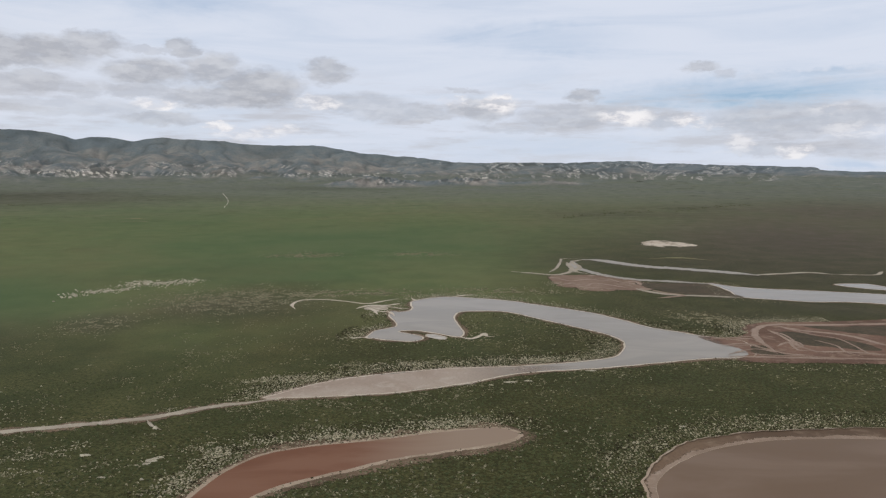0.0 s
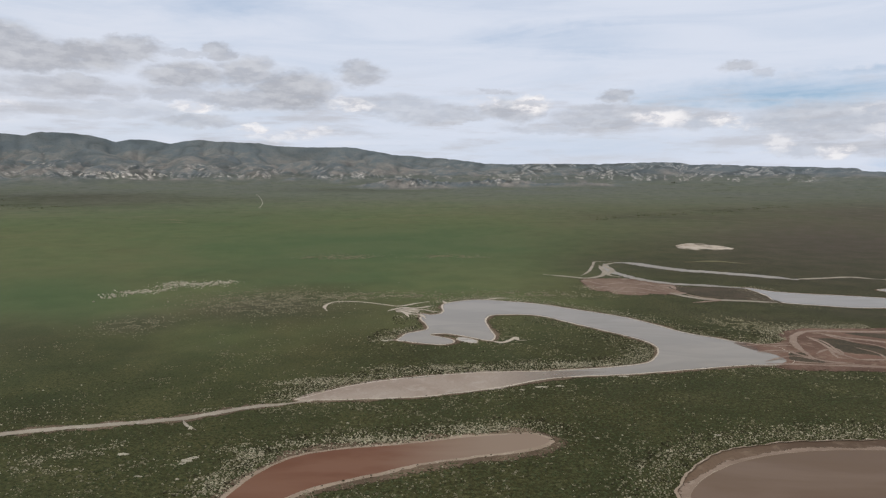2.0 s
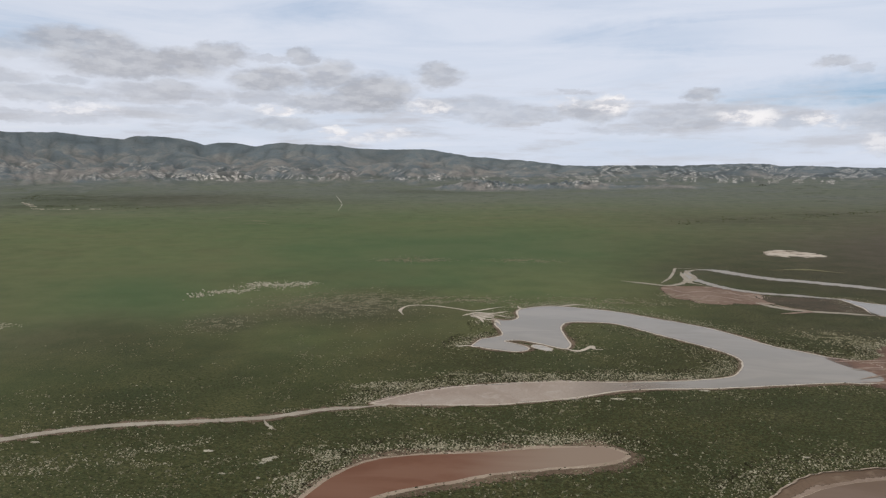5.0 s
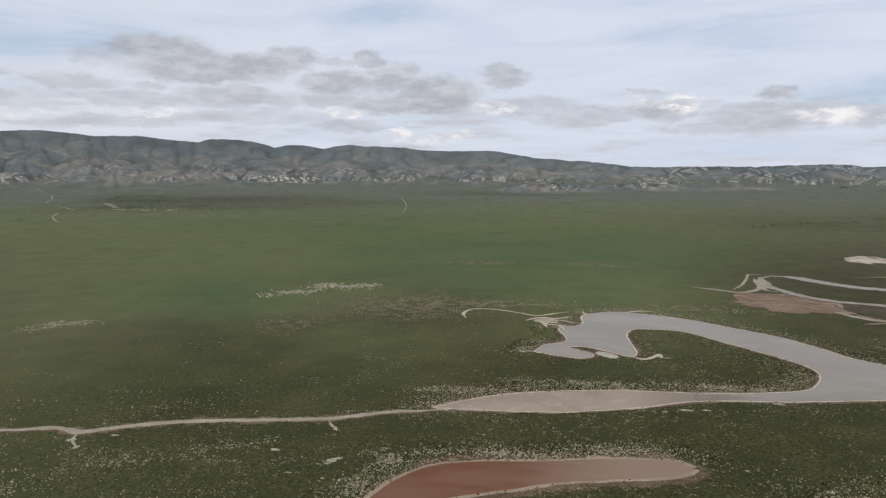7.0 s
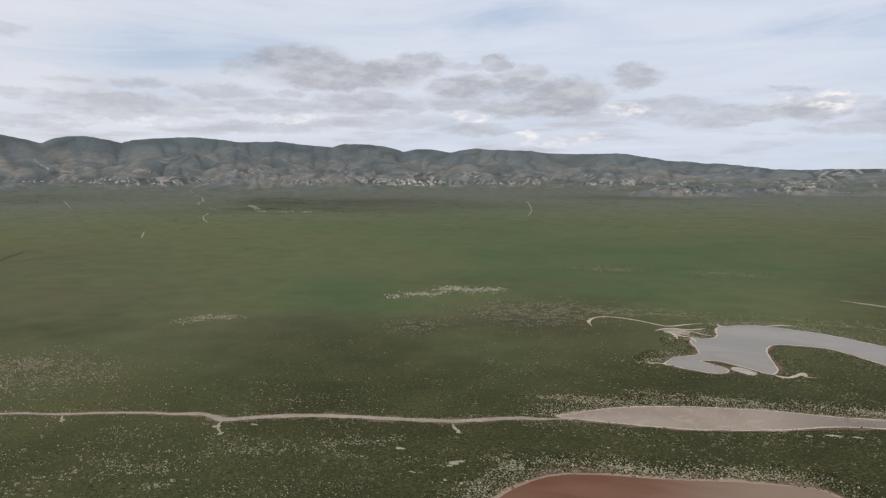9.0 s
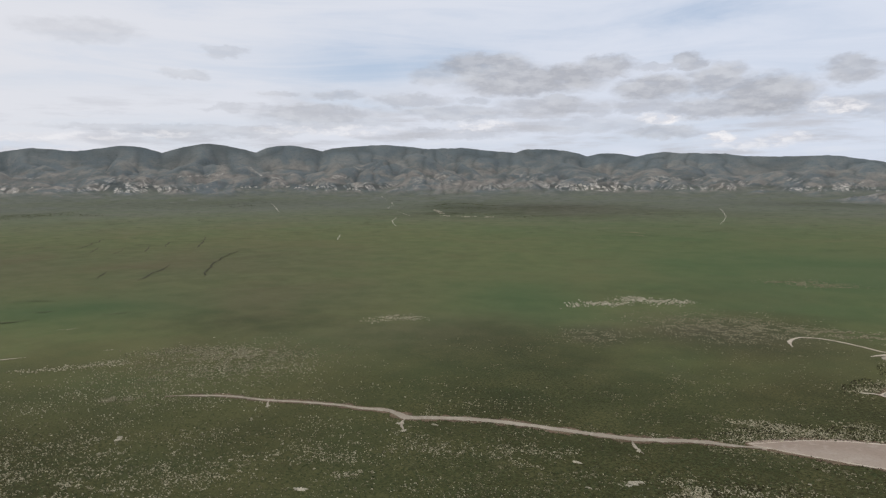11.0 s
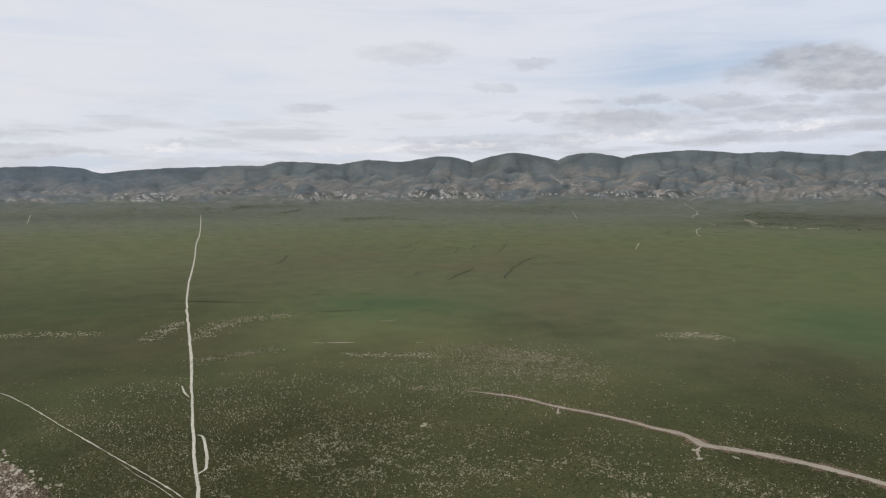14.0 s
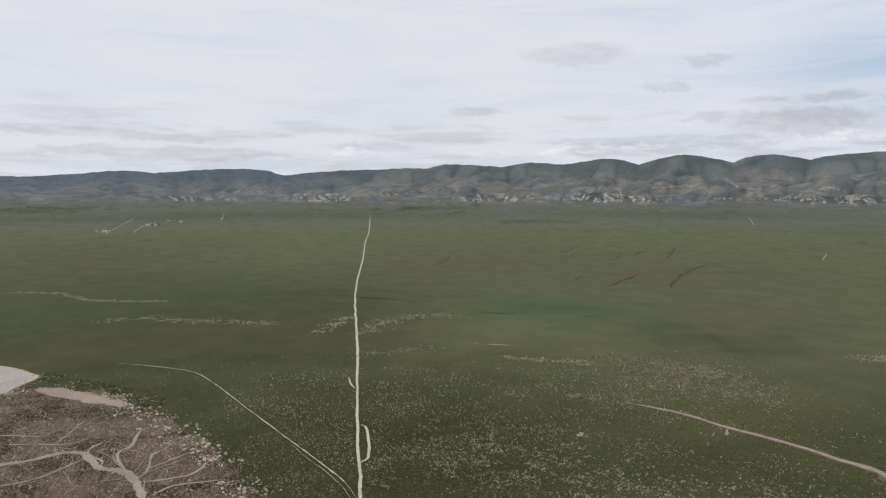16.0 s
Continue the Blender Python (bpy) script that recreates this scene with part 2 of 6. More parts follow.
def ground_look(n, s):
    at = spot(n)
    broad = n.noise(at, 0.0045, 5.0, 0.6, 0.8)
    middle = n.noise(at, 0.03, 5.0, 0.65)
    fine = n.noise(at, 0.45, 5.0, 0.7)
    tuft = n.noise(at, 1.0, 4.0, 0.75)
    dense = value(n, "dense")
    close = n.ramp(value(n, "fan"), 0.0, 0.35, 1.0, 0.15)
    plain = n.mix(n.ramp(middle, 0.3, 0.7), (0.091, 0.111, 0.046), (0.125, 0.141, 0.059))
    plain = n.mix(n.ramp(broad, 0.42, 0.68, 0.0, 0.5), plain, (0.134, 0.122, 0.058))
    green = n.mix(n.ramp(middle, 0.3, 0.7), (0.036, 0.0355, 0.0125), (0.062, 0.0575, 0.021))
    lush = n.mix(n.ramp(broad, 0.35, 0.65), (0.053, 0.095, 0.039), (0.074, 0.111, 0.048))
    dry = n.mix(n.ramp(middle, 0.3, 0.7), (0.064, 0.053, 0.041), (0.092, 0.074, 0.057))
    patch = n.noise(n.vec("MULTIPLY", at, (1.0, 1.0, 0.0)), 0.010, 4.0, 0.6, 0.7)
    plain = n.mix(n.ramp(patch, 0.53, 0.66, 0.0, 0.22), plain, (0.105, 0.084, 0.042))
    plain = n.mix(n.ramp(patch, 0.46, 0.34, 0.0, 0.25), plain, (0.074, 0.118, 0.046))
    colour = n.mix(n.math("MULTIPLY", value(n, "lush"), 0.85), plain, lush)
    colour = n.mix(n.math("MULTIPLY", dense, n.ramp(broad, 0.3, 0.6, 0.75, 1.0)), colour, green)
    # grey-green of the far plain, with distance haze put into the colour
    far_haze = n.mix(n.ramp(middle, 0.3, 0.7), (0.104, 0.116, 0.096), (0.136, 0.144, 0.123))
    colour = n.mix(n.math("MULTIPLY", n.ramp(value(n, "fan"), 0.25, 1.0), n.ramp(broad, 0.3, 0.7, 0.7, 1.0)), colour, far_haze)
    # spots where the plain is a darker green
    colour = n.mix(n.math("MULTIPLY", value(n, "darker"), n.ramp(middle, 0.2, 0.7, 1.0, 0.55)), colour, (0.036, 0.046, 0.020))
    colour = n.mix(n.math("MULTIPLY", value(n, "dry"), n.ramp(middle, 0.25, 0.6, 0.7, 1.0)), colour, dry)
    colour = n.mix(n.math("MULTIPLY", n.ramp(fine, 0.56, 0.75, 0.0, 0.35), close), colour, (0.15, 0.13, 0.07))
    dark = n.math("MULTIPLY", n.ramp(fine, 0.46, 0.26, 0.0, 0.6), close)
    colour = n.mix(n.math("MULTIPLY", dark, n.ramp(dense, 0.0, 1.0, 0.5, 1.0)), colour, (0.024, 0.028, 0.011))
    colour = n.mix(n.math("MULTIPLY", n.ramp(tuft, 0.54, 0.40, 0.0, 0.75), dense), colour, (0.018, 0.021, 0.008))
    colour = n.mix(n.math("MULTIPLY", n.ramp(tuft, 0.56, 0.68, 0.0, 0.6), dense), colour, (0.115, 0.108, 0.048))
    wash = n.noise(n.vec("MULTIPLY", at, (1.0, 1.0, 0.0)), 0.011, 6.0, 0.7, 1.5)
    colour = n.mix(n.ramp(wash, 0.57, 0.70, 0.0, 0.06), colour, (0.17, 0.155, 0.10))
    colour = n.mix(n.math("MULTIPLY", n.ramp(wash, 0.43, 0.34, 0.0, 1.0), n.ramp(value(n, "fan"), 0.0, 0.8, 0.12, 0.5)), colour, (0.042, 0.052, 0.022))
    thicket = n.noise(n.vec("MULTIPLY", at, (1.0, 1.0, 0.0)), 0.024, 4.0, 0.7, 0.6)
    colour = n.mix(n.math("MULTIPLY", n.ramp(thicket, 0.58, 0.68), n.ramp(value(n, "fan"), 0.0, 0.7, 0.08, 0.65)), colour, (0.040, 0.050, 0.030))
    colour = n.mix(n.math("MULTIPLY", n.ramp(thicket, 0.40, 0.31), n.ramp(value(n, "fan"), 0.0, 0.7, 0.05, 0.4)), colour, (0.185, 0.165, 0.115))
    bush = n.noise(at, 0.62, 3.0, 0.65, 0.4)
    near = n.math("MULTIPLY", n.ramp(dense, 0.3, 0.95), n.ramp(middle, 0.35, 0.6, 0.5, 1.0))
    colour = n.mix(n.math("MULTIPLY", n.ramp(bush, 0.53, 0.60, 0.0, 0.6), near), colour, n.mix(n.ramp(middle, 0.35, 0.65), (0.058, 0.082, 0.034), (0.112, 0.110, 0.050)))
    # near-black gaps: shade between the bushes, put into the ground colour
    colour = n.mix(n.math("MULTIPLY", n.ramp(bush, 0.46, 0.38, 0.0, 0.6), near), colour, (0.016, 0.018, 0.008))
    n.put(s.inputs["Base Color"], colour)
    n.put(s.inputs["Roughness"], 0.95)
    n.put(s.inputs["Specular IOR Level"], 0.1)
    relief(n, s, n.math("MULTIPLY", fine, close), 0.5)


def hill_look(n, s):
    at = spot(n)
    broad = n.noise(at, 0.005, 5.0, 0.6, 0.5)
    middle = n.noise(at, 0.02, 6.0, 0.65)
    speck = n.noise(at, 0.05, 5.0, 0.7)
    brush = n.noise(at, 0.09, 5.0, 0.75)
    bare, low, share = value(n, "bare"), value(n, "low"), value(n, "height")
    # grass, greyed blue by distance haze put into its colour, more towards the crest
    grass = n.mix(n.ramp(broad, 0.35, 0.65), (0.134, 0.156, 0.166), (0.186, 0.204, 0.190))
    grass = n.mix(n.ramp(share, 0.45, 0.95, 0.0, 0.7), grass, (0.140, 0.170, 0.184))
    earth = n.mix(n.ramp(middle, 0.35, 0.65), (0.184, 0.172, 0.160), (0.276, 0.254, 0.230))
    rock = n.mix(n.ramp(speck, 0.35, 0.62), (0.36, 0.33, 0.295), (0.68, 0.64, 0.585))
    apron = n.mix(n.ramp(middle, 0.3, 0.7), (0.100, 0.114, 0.094), (0.142, 0.150, 0.124))
    bare_earth = n.math("MULTIPLY", n.ramp(n.math("ADD", broad, n.math("MULTIPLY", middle, 0.5)), 0.66, 0.88), n.ramp(share, 0.95, 0.35, 0.15, 0.95))
    colour = n.mix(bare_earth, grass, earth)
    colour = n.mix(n.math("MULTIPLY", n.math("MULTIPLY", bare, n.ramp(speck, 0.40, 0.60)), n.ramp(share, 0.85, 0.3, 0.1, 0.8)), colour, earth)
    pale = n.math("MULTIPLY", n.math("MULTIPLY", n.ramp(bare, 0.12, 0.62), n.ramp(low, 0.12, 0.8)), n.math("MULTIPLY", n.ramp(speck, 0.44, 0.57, 0.05, 0.95), n.ramp(brush, 0.60, 0.44, 0.15, 1.0)), True)
    # shadows between the pale outcrops, painted as dark veins
    cleft_shade = n.math("MULTIPLY", n.ramp(bare, 0.30, 0.05), n.ramp(low, 0.15, 0.7, 0.0, 0.7))
    colour = n.mix(cleft_shade, colour, (0.060, 0.066, 0.062))
    colour = n.mix(pale, colour, rock)
    open_ground = n.ramp(pale, 0.5, 0.0)
    colour = n.mix(n.math("MULTIPLY", n.ramp(brush, 0.52, 0.68, 0.0, 0.55), open_ground), colour, (0.052, 0.062, 0.056))
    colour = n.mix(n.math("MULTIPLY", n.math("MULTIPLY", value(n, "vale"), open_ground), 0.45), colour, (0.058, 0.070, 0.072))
    # blue haze over the far ends of the range, mixed into the colour
    colour = n.mix(n.math("MULTIPLY", value(n, "haze"), 0.7), colour, n.mix(n.ramp(middle, 0.35, 0.65), (0.095, 0.122, 0.155), (0.128, 0.155, 0.182)))
    colour = n.mix(n.math("MULTIPLY", value(n, "toe"), open_ground), colour, apron)
    n.put(s.inputs["Base Color"], colour)
    n.put(s.inputs["Roughness"], 0.95)
    n.put(s.inputs["Specular IOR Level"], 0.1)
    relief(n, s, n.math("ADD", middle, n.math("MULTIPLY", speck, 0.5)), 9.0)


def soil(dark, light, pale, scale=0.25, rough=0.9, gloss=0.2, depth=0.08, fray=0.5, fade=(), patchy=0.0):
    def build(n, s):
        at = spot(n)
        a, b, c = n.noise(at, scale, 5.0, 0.65, 0.6), n.noise(at, scale * 0.12, 4.0, 0.6, 0.8), n.noise(at, scale * 7, 4.0, 0.6)
        colour = n.mix(n.ramp(b, 0.35, 0.65), dark, light)
        colour = n.mix(n.ramp(a, 0.5, 0.72, 0.0, 0.7), colour, pale)
        colour = n.mix(n.ramp(c, 0.55, 0.3, 0.0, 0.3), colour, tuple(v * 0.6 for v in dark))
        n.put(s.inputs["Base Color"], colour)
        n.put(s.inputs["Roughness"], rough)
        n.put(s.inputs["Specular IOR Level"], gloss)
        ragged = n.math("ADD", n.math("MULTIPLY", value(n, "edge"), 1.15), n.math("MULTIPLY", n.math("SUBTRACT", n.noise(at, fray, 4.0, 0.65), 0.5), 1.3))
        clear = n.ramp(ragged, 0.62, 0.86, 1.0, 0.0)
        if patchy:
            clear = n.math("MULTIPLY", clear, n.ramp(a, patchy - 0.06, patchy + 0.06))
        if fade:
            along = n.math("ADD", n.add("ShaderNodeSeparateXYZ", {0: at}).outputs[0], n.math("MULTIPLY", n.math("SUBTRACT", b, 0.5), 60.0))
            clear = n.math("MULTIPLY", clear, n.ramp(along, *fade))
        n.put(s.inputs["Alpha"], clear)
        relief(n, s, c, depth)
    return build


def rill_look(n, s):
    at = spot(n)
    bend = n.vec("MULTIPLY", n.vec("SUBTRACT", n.add("ShaderNodeTexNoise", {"Vector": at, "Scale": 0.03, "Detail": 3.0}).outputs["Color"], (0.5, 0.5, 0.5)), (26.0, 26.0, 0.0))
    flow = n.vec("ADD", at, bend)
    lines = []
    for stretch, scale in (((0.35, 1.0, 1.0), 0.22), ((0.5, 1.0, 1.0), 0.5)):
        wave = n.math("ABSOLUTE", n.math("SUBTRACT", n.noise(n.vec("MULTIPLY", flow, stretch), scale, 2.0, 0.5), 0.5))
        lines.append(n.ramp(wave, 0.035, 0.012))
    patch, clod = n.noise(at, 0.028, 4.0, 0.6, 0.6), n.noise(at, 0.9, 5.0, 0.7)
    colour = n.mix(n.ramp(patch, 0.44, 0.62), (0.036, 0.026, 0.018), (0.118, 0.088, 0.066))
    colour = n.mix(n.ramp(clod, 0.52, 0.64, 0.0, 0.8), colour, (0.30, 0.236, 0.182))
    colour = n.mix(n.ramp(clod, 0.46, 0.32, 0.0, 0.75), colour, (0.024, 0.018, 0.012))
    colour = n.mix(n.math("MULTIPLY", lines[0], n.ramp(patch, 0.35, 0.6, 0.15, 0.7)), colour, (0.235, 0.182, 0.138))
    colour = n.mix(n.math("MULTIPLY", lines[1], n.ramp(patch, 0.35, 0.6, 0.05, 0.45)), colour, (0.19, 0.145, 0.108))
    n.put(s.inputs["Base Color"], colour)
    n.put(s.inputs["Roughness"], 0.95)
    n.put(s.inputs["Specular IOR Level"], 0.05)
    relief(n, s, clod, 0.3)


def water(deep, silt, rough=0.06, gloss=0.4, turn=(), shallow=()):
    def build(n, s):
        at = spot(n)
        drift = n.noise(n.vec("MULTIPLY", at, (0.012, 0.03, 1)), 1.0, 5.0, 0.6, 1.0)
        shoal = n.noise(n.vec("MULTIPLY", at, (0.03, 0.08, 1)), 1.0, 4.0, 0.6, 0.5)
        colour = n.mix(n.ramp(drift, 0.35, 0.65), deep, silt)
        colour = n.mix(n.ramp(shoal, 0.6, 0.75, 0.0, 0.4), colour, silt)
        if turn:        # the water pales from one end of the pond to the other
            along = n.math("ADD", n.add("ShaderNodeSeparateXYZ", {0: at}).outputs[0], n.math("MULTIPLY", n.math("SUBTRACT", drift, 0.5), 30.0))
            colour = n.mix(n.ramp(along, *turn), colour, shallow)
        n.put(s.inputs["Base Color"], colour)
        n.put(s.inputs["Roughness"], n.ramp(shoal, 0.3, 0.7, rough, rough + 0.05))
        n.put(s.inputs["IOR"], 1.33)
        n.put(s.inputs["Specular IOR Level"], gloss)
    return build


def leafy(dark, light, rough=0.9):
    def build(n, s):
        one = n.add("ShaderNodeNewGeometry").outputs["Random Per Island"]
        colour = n.mix(one, dark, light)
        colour = n.mix(n.ramp(n.noise(spot(n), 3.0, 3.0, 0.7), 0.4, 0.7, 0.0, 0.5), colour, tuple(v * 0.45 for v in dark))
        n.put(s.inputs["Base Color"], colour)
        n.put(s.inputs["Roughness"], rough)
        n.put(s.inputs["Specular IOR Level"], 0.15)
    return build


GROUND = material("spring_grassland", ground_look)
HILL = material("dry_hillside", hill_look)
LAKE = material("silty_grey_water", water((0.226, 0.203, 0.171), (0.268, 0.239, 0.201), 0.2, 0.13))
PALE_WATER = material("pale_water", water((0.33, 0.30, 0.262), (0.40, 0.365, 0.32), 0.25, 0.13))
RED_WATER = material("red_brine", water((0.144, 0.064, 0.037), (0.184, 0.094, 0.060), 0.4, 0.05, (-38.0, 12.0), (0.252, 0.186, 0.138)))
BROWN_WATER = material("brown_brine", water((0.138, 0.090, 0.058), (0.172, 0.118, 0.084), 0.30, 0.08))
SALT = material("salt_crust", soil((0.42, 0.355, 0.285), (0.52, 0.455, 0.375), (0.64, 0.58, 0.49), 0.4, fray=0.35))
POND_RIM = material("tan_pond_rim", soil((0.27, 0.205, 0.15), (0.36, 0.285, 0.215), (0.48, 0.41, 0.33), 0.3, fray=0.3))
PAN = material("broken_salt_pan", soil((0.42, 0.35, 0.28), (0.52, 0.45, 0.37), (0.62, 0.56, 0.47), 0.05, fray=0.06, patchy=0.42))
WET_SILT = material("wet_grey_silt", soil((0.26, 0.235, 0.205), (0.31, 0.28, 0.245), (0.37, 0.335, 0.29), 0.06, 0.5, 0.12))
MUD = material("dry_pink_mud", soil((0.29, 0.225, 0.18), (0.36, 0.285, 0.232), (0.41, 0.34, 0.28), 0.12, 0.6, 0.12))
BRAID = material("pink_braid_silt", soil((0.225, 0.160, 0.122), (0.29, 0.215, 0.168), (0.36, 0.285, 0.23), 0.25, fray=0.8))
RED_MUD = material("red_mud", soil((0.100, 0.057, 0.039), (0.188, 0.112, 0.080), (0.28, 0.20, 0.15), 0.13, 0.85, 0.15, fade=(140.0, 178.0)))
RED_SAND = material("red_sand", soil((0.150, 0.096, 0.070), (0.235, 0.168, 0.128), (0.38, 0.31, 0.25), 0.06, 0.9, 0.1, fray=0.07))
REACH = material("drying_mud", soil((0.285, 0.220, 0.175), (0.355, 0.292, 0.240), (0.43, 0.37, 0.31), 0.12, 0.6, 0.12, fade=(75.0, 5.0)))
STRAND = material("damp_strand", soil((0.215, 0.155, 0.115), (0.275, 0.205, 0.155), (0.33, 0.265, 0.21), 0.3))
ISLAND = material("dark_island_scrub", soil((0.046, 0.038, 0.022), (0.072, 0.054, 0.034), (0.14, 0.105, 0.07), 0.6))
BANK = material("brown_bank", soil((0.092, 0.062, 0.039), (0.150, 0.104, 0.068), (0.27, 0.215, 0.15), 0.5))
POND_SLOPE = material("pond_slope_earth", soil((0.096, 0.062, 0.040), (0.148, 0.098, 0.064), (0.22, 0.16, 0.112), 0.12, fray=0.2))
RILLS = material("eroded_mudflat", rill_look)
DIRT = material("pale_dirt", soil((0.47, 0.445, 0.37), (0.59, 0.555, 0.47), (0.70, 0.665, 0.58), 0.4))
SILT = material("pale_silt", soil((0.275, 0.237, 0.187), (0.36, 0.317, 0.255), (0.47, 0.42, 0.35), 0.3))
GULLY = material("gully_shade_scrub", soil((0.030, 0.030, 0.015), (0.048, 0.045, 0.024), (0.10, 0.09, 0.05), 0.3))
PALE_SCRUB = material("pale_dry_scrub", leafy((0.110, 0.102, 0.058), (0.36, 0.328, 0.222)))
BRIGHT_SCRUB = material("bleached_scrub", leafy((0.20, 0.178, 0.115), (0.60, 0.548, 0.41)))
GREEN_SCRUB = material("green_scrub", leafy((0.050, 0.062, 0.028), (0.100, 0.115, 0.052)))
DARK_SCRUB = material("dark_scrub", leafy((0.024, 0.022, 0.011), (0.058, 0.052, 0.026)))
CLOD = material("tan_mud_clods", leafy((0.20, 0.155, 0.118), (0.58, 0.495, 0.405)))
CRUST = material("white_salt_crust", leafy((0.34, 0.30, 0.225), (0.62, 0.57, 0.46)))
STRAW = material("dry_straw", soil((0.12, 0.115, 0.055), (0.17, 0.155, 0.08), (0.24, 0.22, 0.13), 0.05, fray=0.06))
ROCK = material("white_bluff", soil((0.52, 0.49, 0.43), (0.66, 0.62, 0.55), (0.78, 0.75, 0.68), 0.06, 0.95, 0.1, 1.5))
PAINT = material("weathered_white_paint", soil((0.58, 0.58, 0.56), (0.66, 0.66, 0.64), (0.72, 0.72, 0.70), 0.6))
ROOF = material("grey_sheet_roof", soil((0.25, 0.26, 0.27), (0.33, 0.34, 0.35), (0.42, 0.42, 0.42), 0.5, 0.5, 0.5))
LEAF = material("dark_foliage", leafy((0.035, 0.046, 0.022), (0.070, 0.082, 0.042)))
BARK = material("bark", soil((0.09, 0.07, 0.05), (0.13, 0.10, 0.08), (0.17, 0.14, 0.11), 1.5))

# ---------------------------------------------------------------- tools for form


def lattice(x, y, seed):
    h = np.sin(x * 127.1 + y * 311.7 + seed * 74.7) * 43758.5453
    return h - np.floor(h)


def value_noise(x, y, seed=0):
    """Smooth noise from 0 to 1 with cells one unit wide."""
    i, j = np.floor(x), np.floor(y)
    u, v = x - i, y - j
    u, v = u * u * u * (u * (6 * u - 15) + 10), v * v * v * (v * (6 * v - 15) + 10)
    a, b, c, d = lattice(i, j, seed), lattice(i + 1, j, seed), lattice(i, j + 1, seed), lattice(i + 1, j + 1, seed)
    return (a * (1 - u) + b * u) * (1 - v) + (c * (1 - u) + d * u) * v


def fbm(x, y, octaves=4, seed=0, gain=0.5):
    total, size, norm = 0.0, 1.0, 0.0
    for k in range(octaves):
        total, norm = total + size * value_noise(x * 2 ** k, y * 2 ** k, seed + k * 7), norm + size
        size *= gain
    return total / norm


def mesh_of(name, verts, faces, mat, smooth=False, values=None):
    """A mesh from arrays; all faces have the same number of corners."""
    verts, faces = np.asarray(verts, np.float32), np.asarray(faces, np.int32)
    me = bpy.data.meshes.new(name)
    me.vertices.add(len(verts))
    me.vertices.foreach_set("co", verts.ravel())
    k = faces.shape[1]
    me.loops.add(faces.size)
    me.loops.foreach_set("vertex_index", faces.ravel())
    me.polygons.add(len(faces))
    me.polygons.foreach_set("loop_start", np.arange(0, faces.size, k, dtype=np.int32))
    me.polygons.foreach_set("use_smooth", np.full(len(faces), smooth))
    me.update(calc_edges=True)
    for key, data in (values or {}).items():
        me.attributes.new(key, "FLOAT", "POINT").data.foreach_set("value", np.asarray(data, np.float32).ravel())
    me.materials.append(mat)
    return me


def part(name, me, parent=None, label=""):
    ob = new(name, me)
    ob.parent = parent
    return tagged(ob, label)


def anchor(name, label, category, group="", kind=""):
    return tagged(new(name), label, category, group, kind)


def grid_faces(rows, columns, around=False):
    i, j = np.meshgrid(np.arange(rows - 1), np.arange(columns if around else columns - 1), indexing="ij")
    k = (j + 1) % columns
    return np.stack([i * columns + j, i * columns + k, (i + 1) * columns + k, (i + 1) * columns + j], -1).reshape(-1, 4)[:, ::-1]


def rise(x, y):
    """Height of the plain: level round the lakes, then a fan that climbs to the foot of the hills."""
    r = np.hypot(x, y)
    swell = np.clip((r - 1000) / 1400, 0, 1) * 4 * (fbm(x / 330, y / 330, 3, 9) - 0.5) + np.clip((r - 900) / 400, 0, 1) * 0.15 * (fbm(x / 60, y / 60, 2, 13) - 0.5)
    return 45 * np.clip((r - 900) / 2400, 0, 1) ** 1.6 + 24 * np.clip((r - 2400) / 1000, 0, 1) ** 2 + swell


def spline(points, step, closed=False):
    """A smooth line through points, resampled at even steps."""
    p = np.array(points, float)
    p = np.vstack([p[-1], p, p[0], p[1]]) if closed else np.vstack([2 * p[0] - p[1], p, 2 * p[-1] - p[-2]])
    out = []
    for a, b, c, d in zip(p[:-3], p[1:-2], p[2:-1], p[3:]):
        n = max(2, int(np.linalg.norm(c - b) / step))
        u = np.arange(n)[:, None] / n
        out.append(0.5 * (2 * b + (c - a) * u + (2 * a - 5 * b + 4 * c - d) * u ** 2 + (3 * b - a - 3 * c + d) * u ** 3))
    return np.vstack(out + ([] if closed else [p[-2:-1]]))


def side(line, closed=False):
    """Unit normals to the left of a line."""
    d = (np.roll(line, -1, 0) - np.roll(line, 1, 0)) if closed else np.gradient(line, axis=0)
    d = d / np.maximum(np.linalg.norm(d, axis=1, keepdims=True), 1e-9)
    return np.stack([-d[:, 1], d[:, 0]], 1)


def sheet(name, outline, z, mat):
    """A level sheet inside an outline."""
    tris = tessellate_polygon([[Vector((x, y, 0)) for x, y in outline]])
    verts = np.c_[outline, z + rise(outline[:, 0], outline[:, 1])]
    faces = [t if (outline[t[1]][0] - outline[t[0]][0]) * (outline[t[2]][1] - outline[t[0]][1]) - (outline[t[1]][1] - outline[t[0]][1]) * (outline[t[2]][0] - outline[t[0]][0]) > 0 else t[::-1] for t in tris]
    return mesh_of(name, verts, faces, mat)


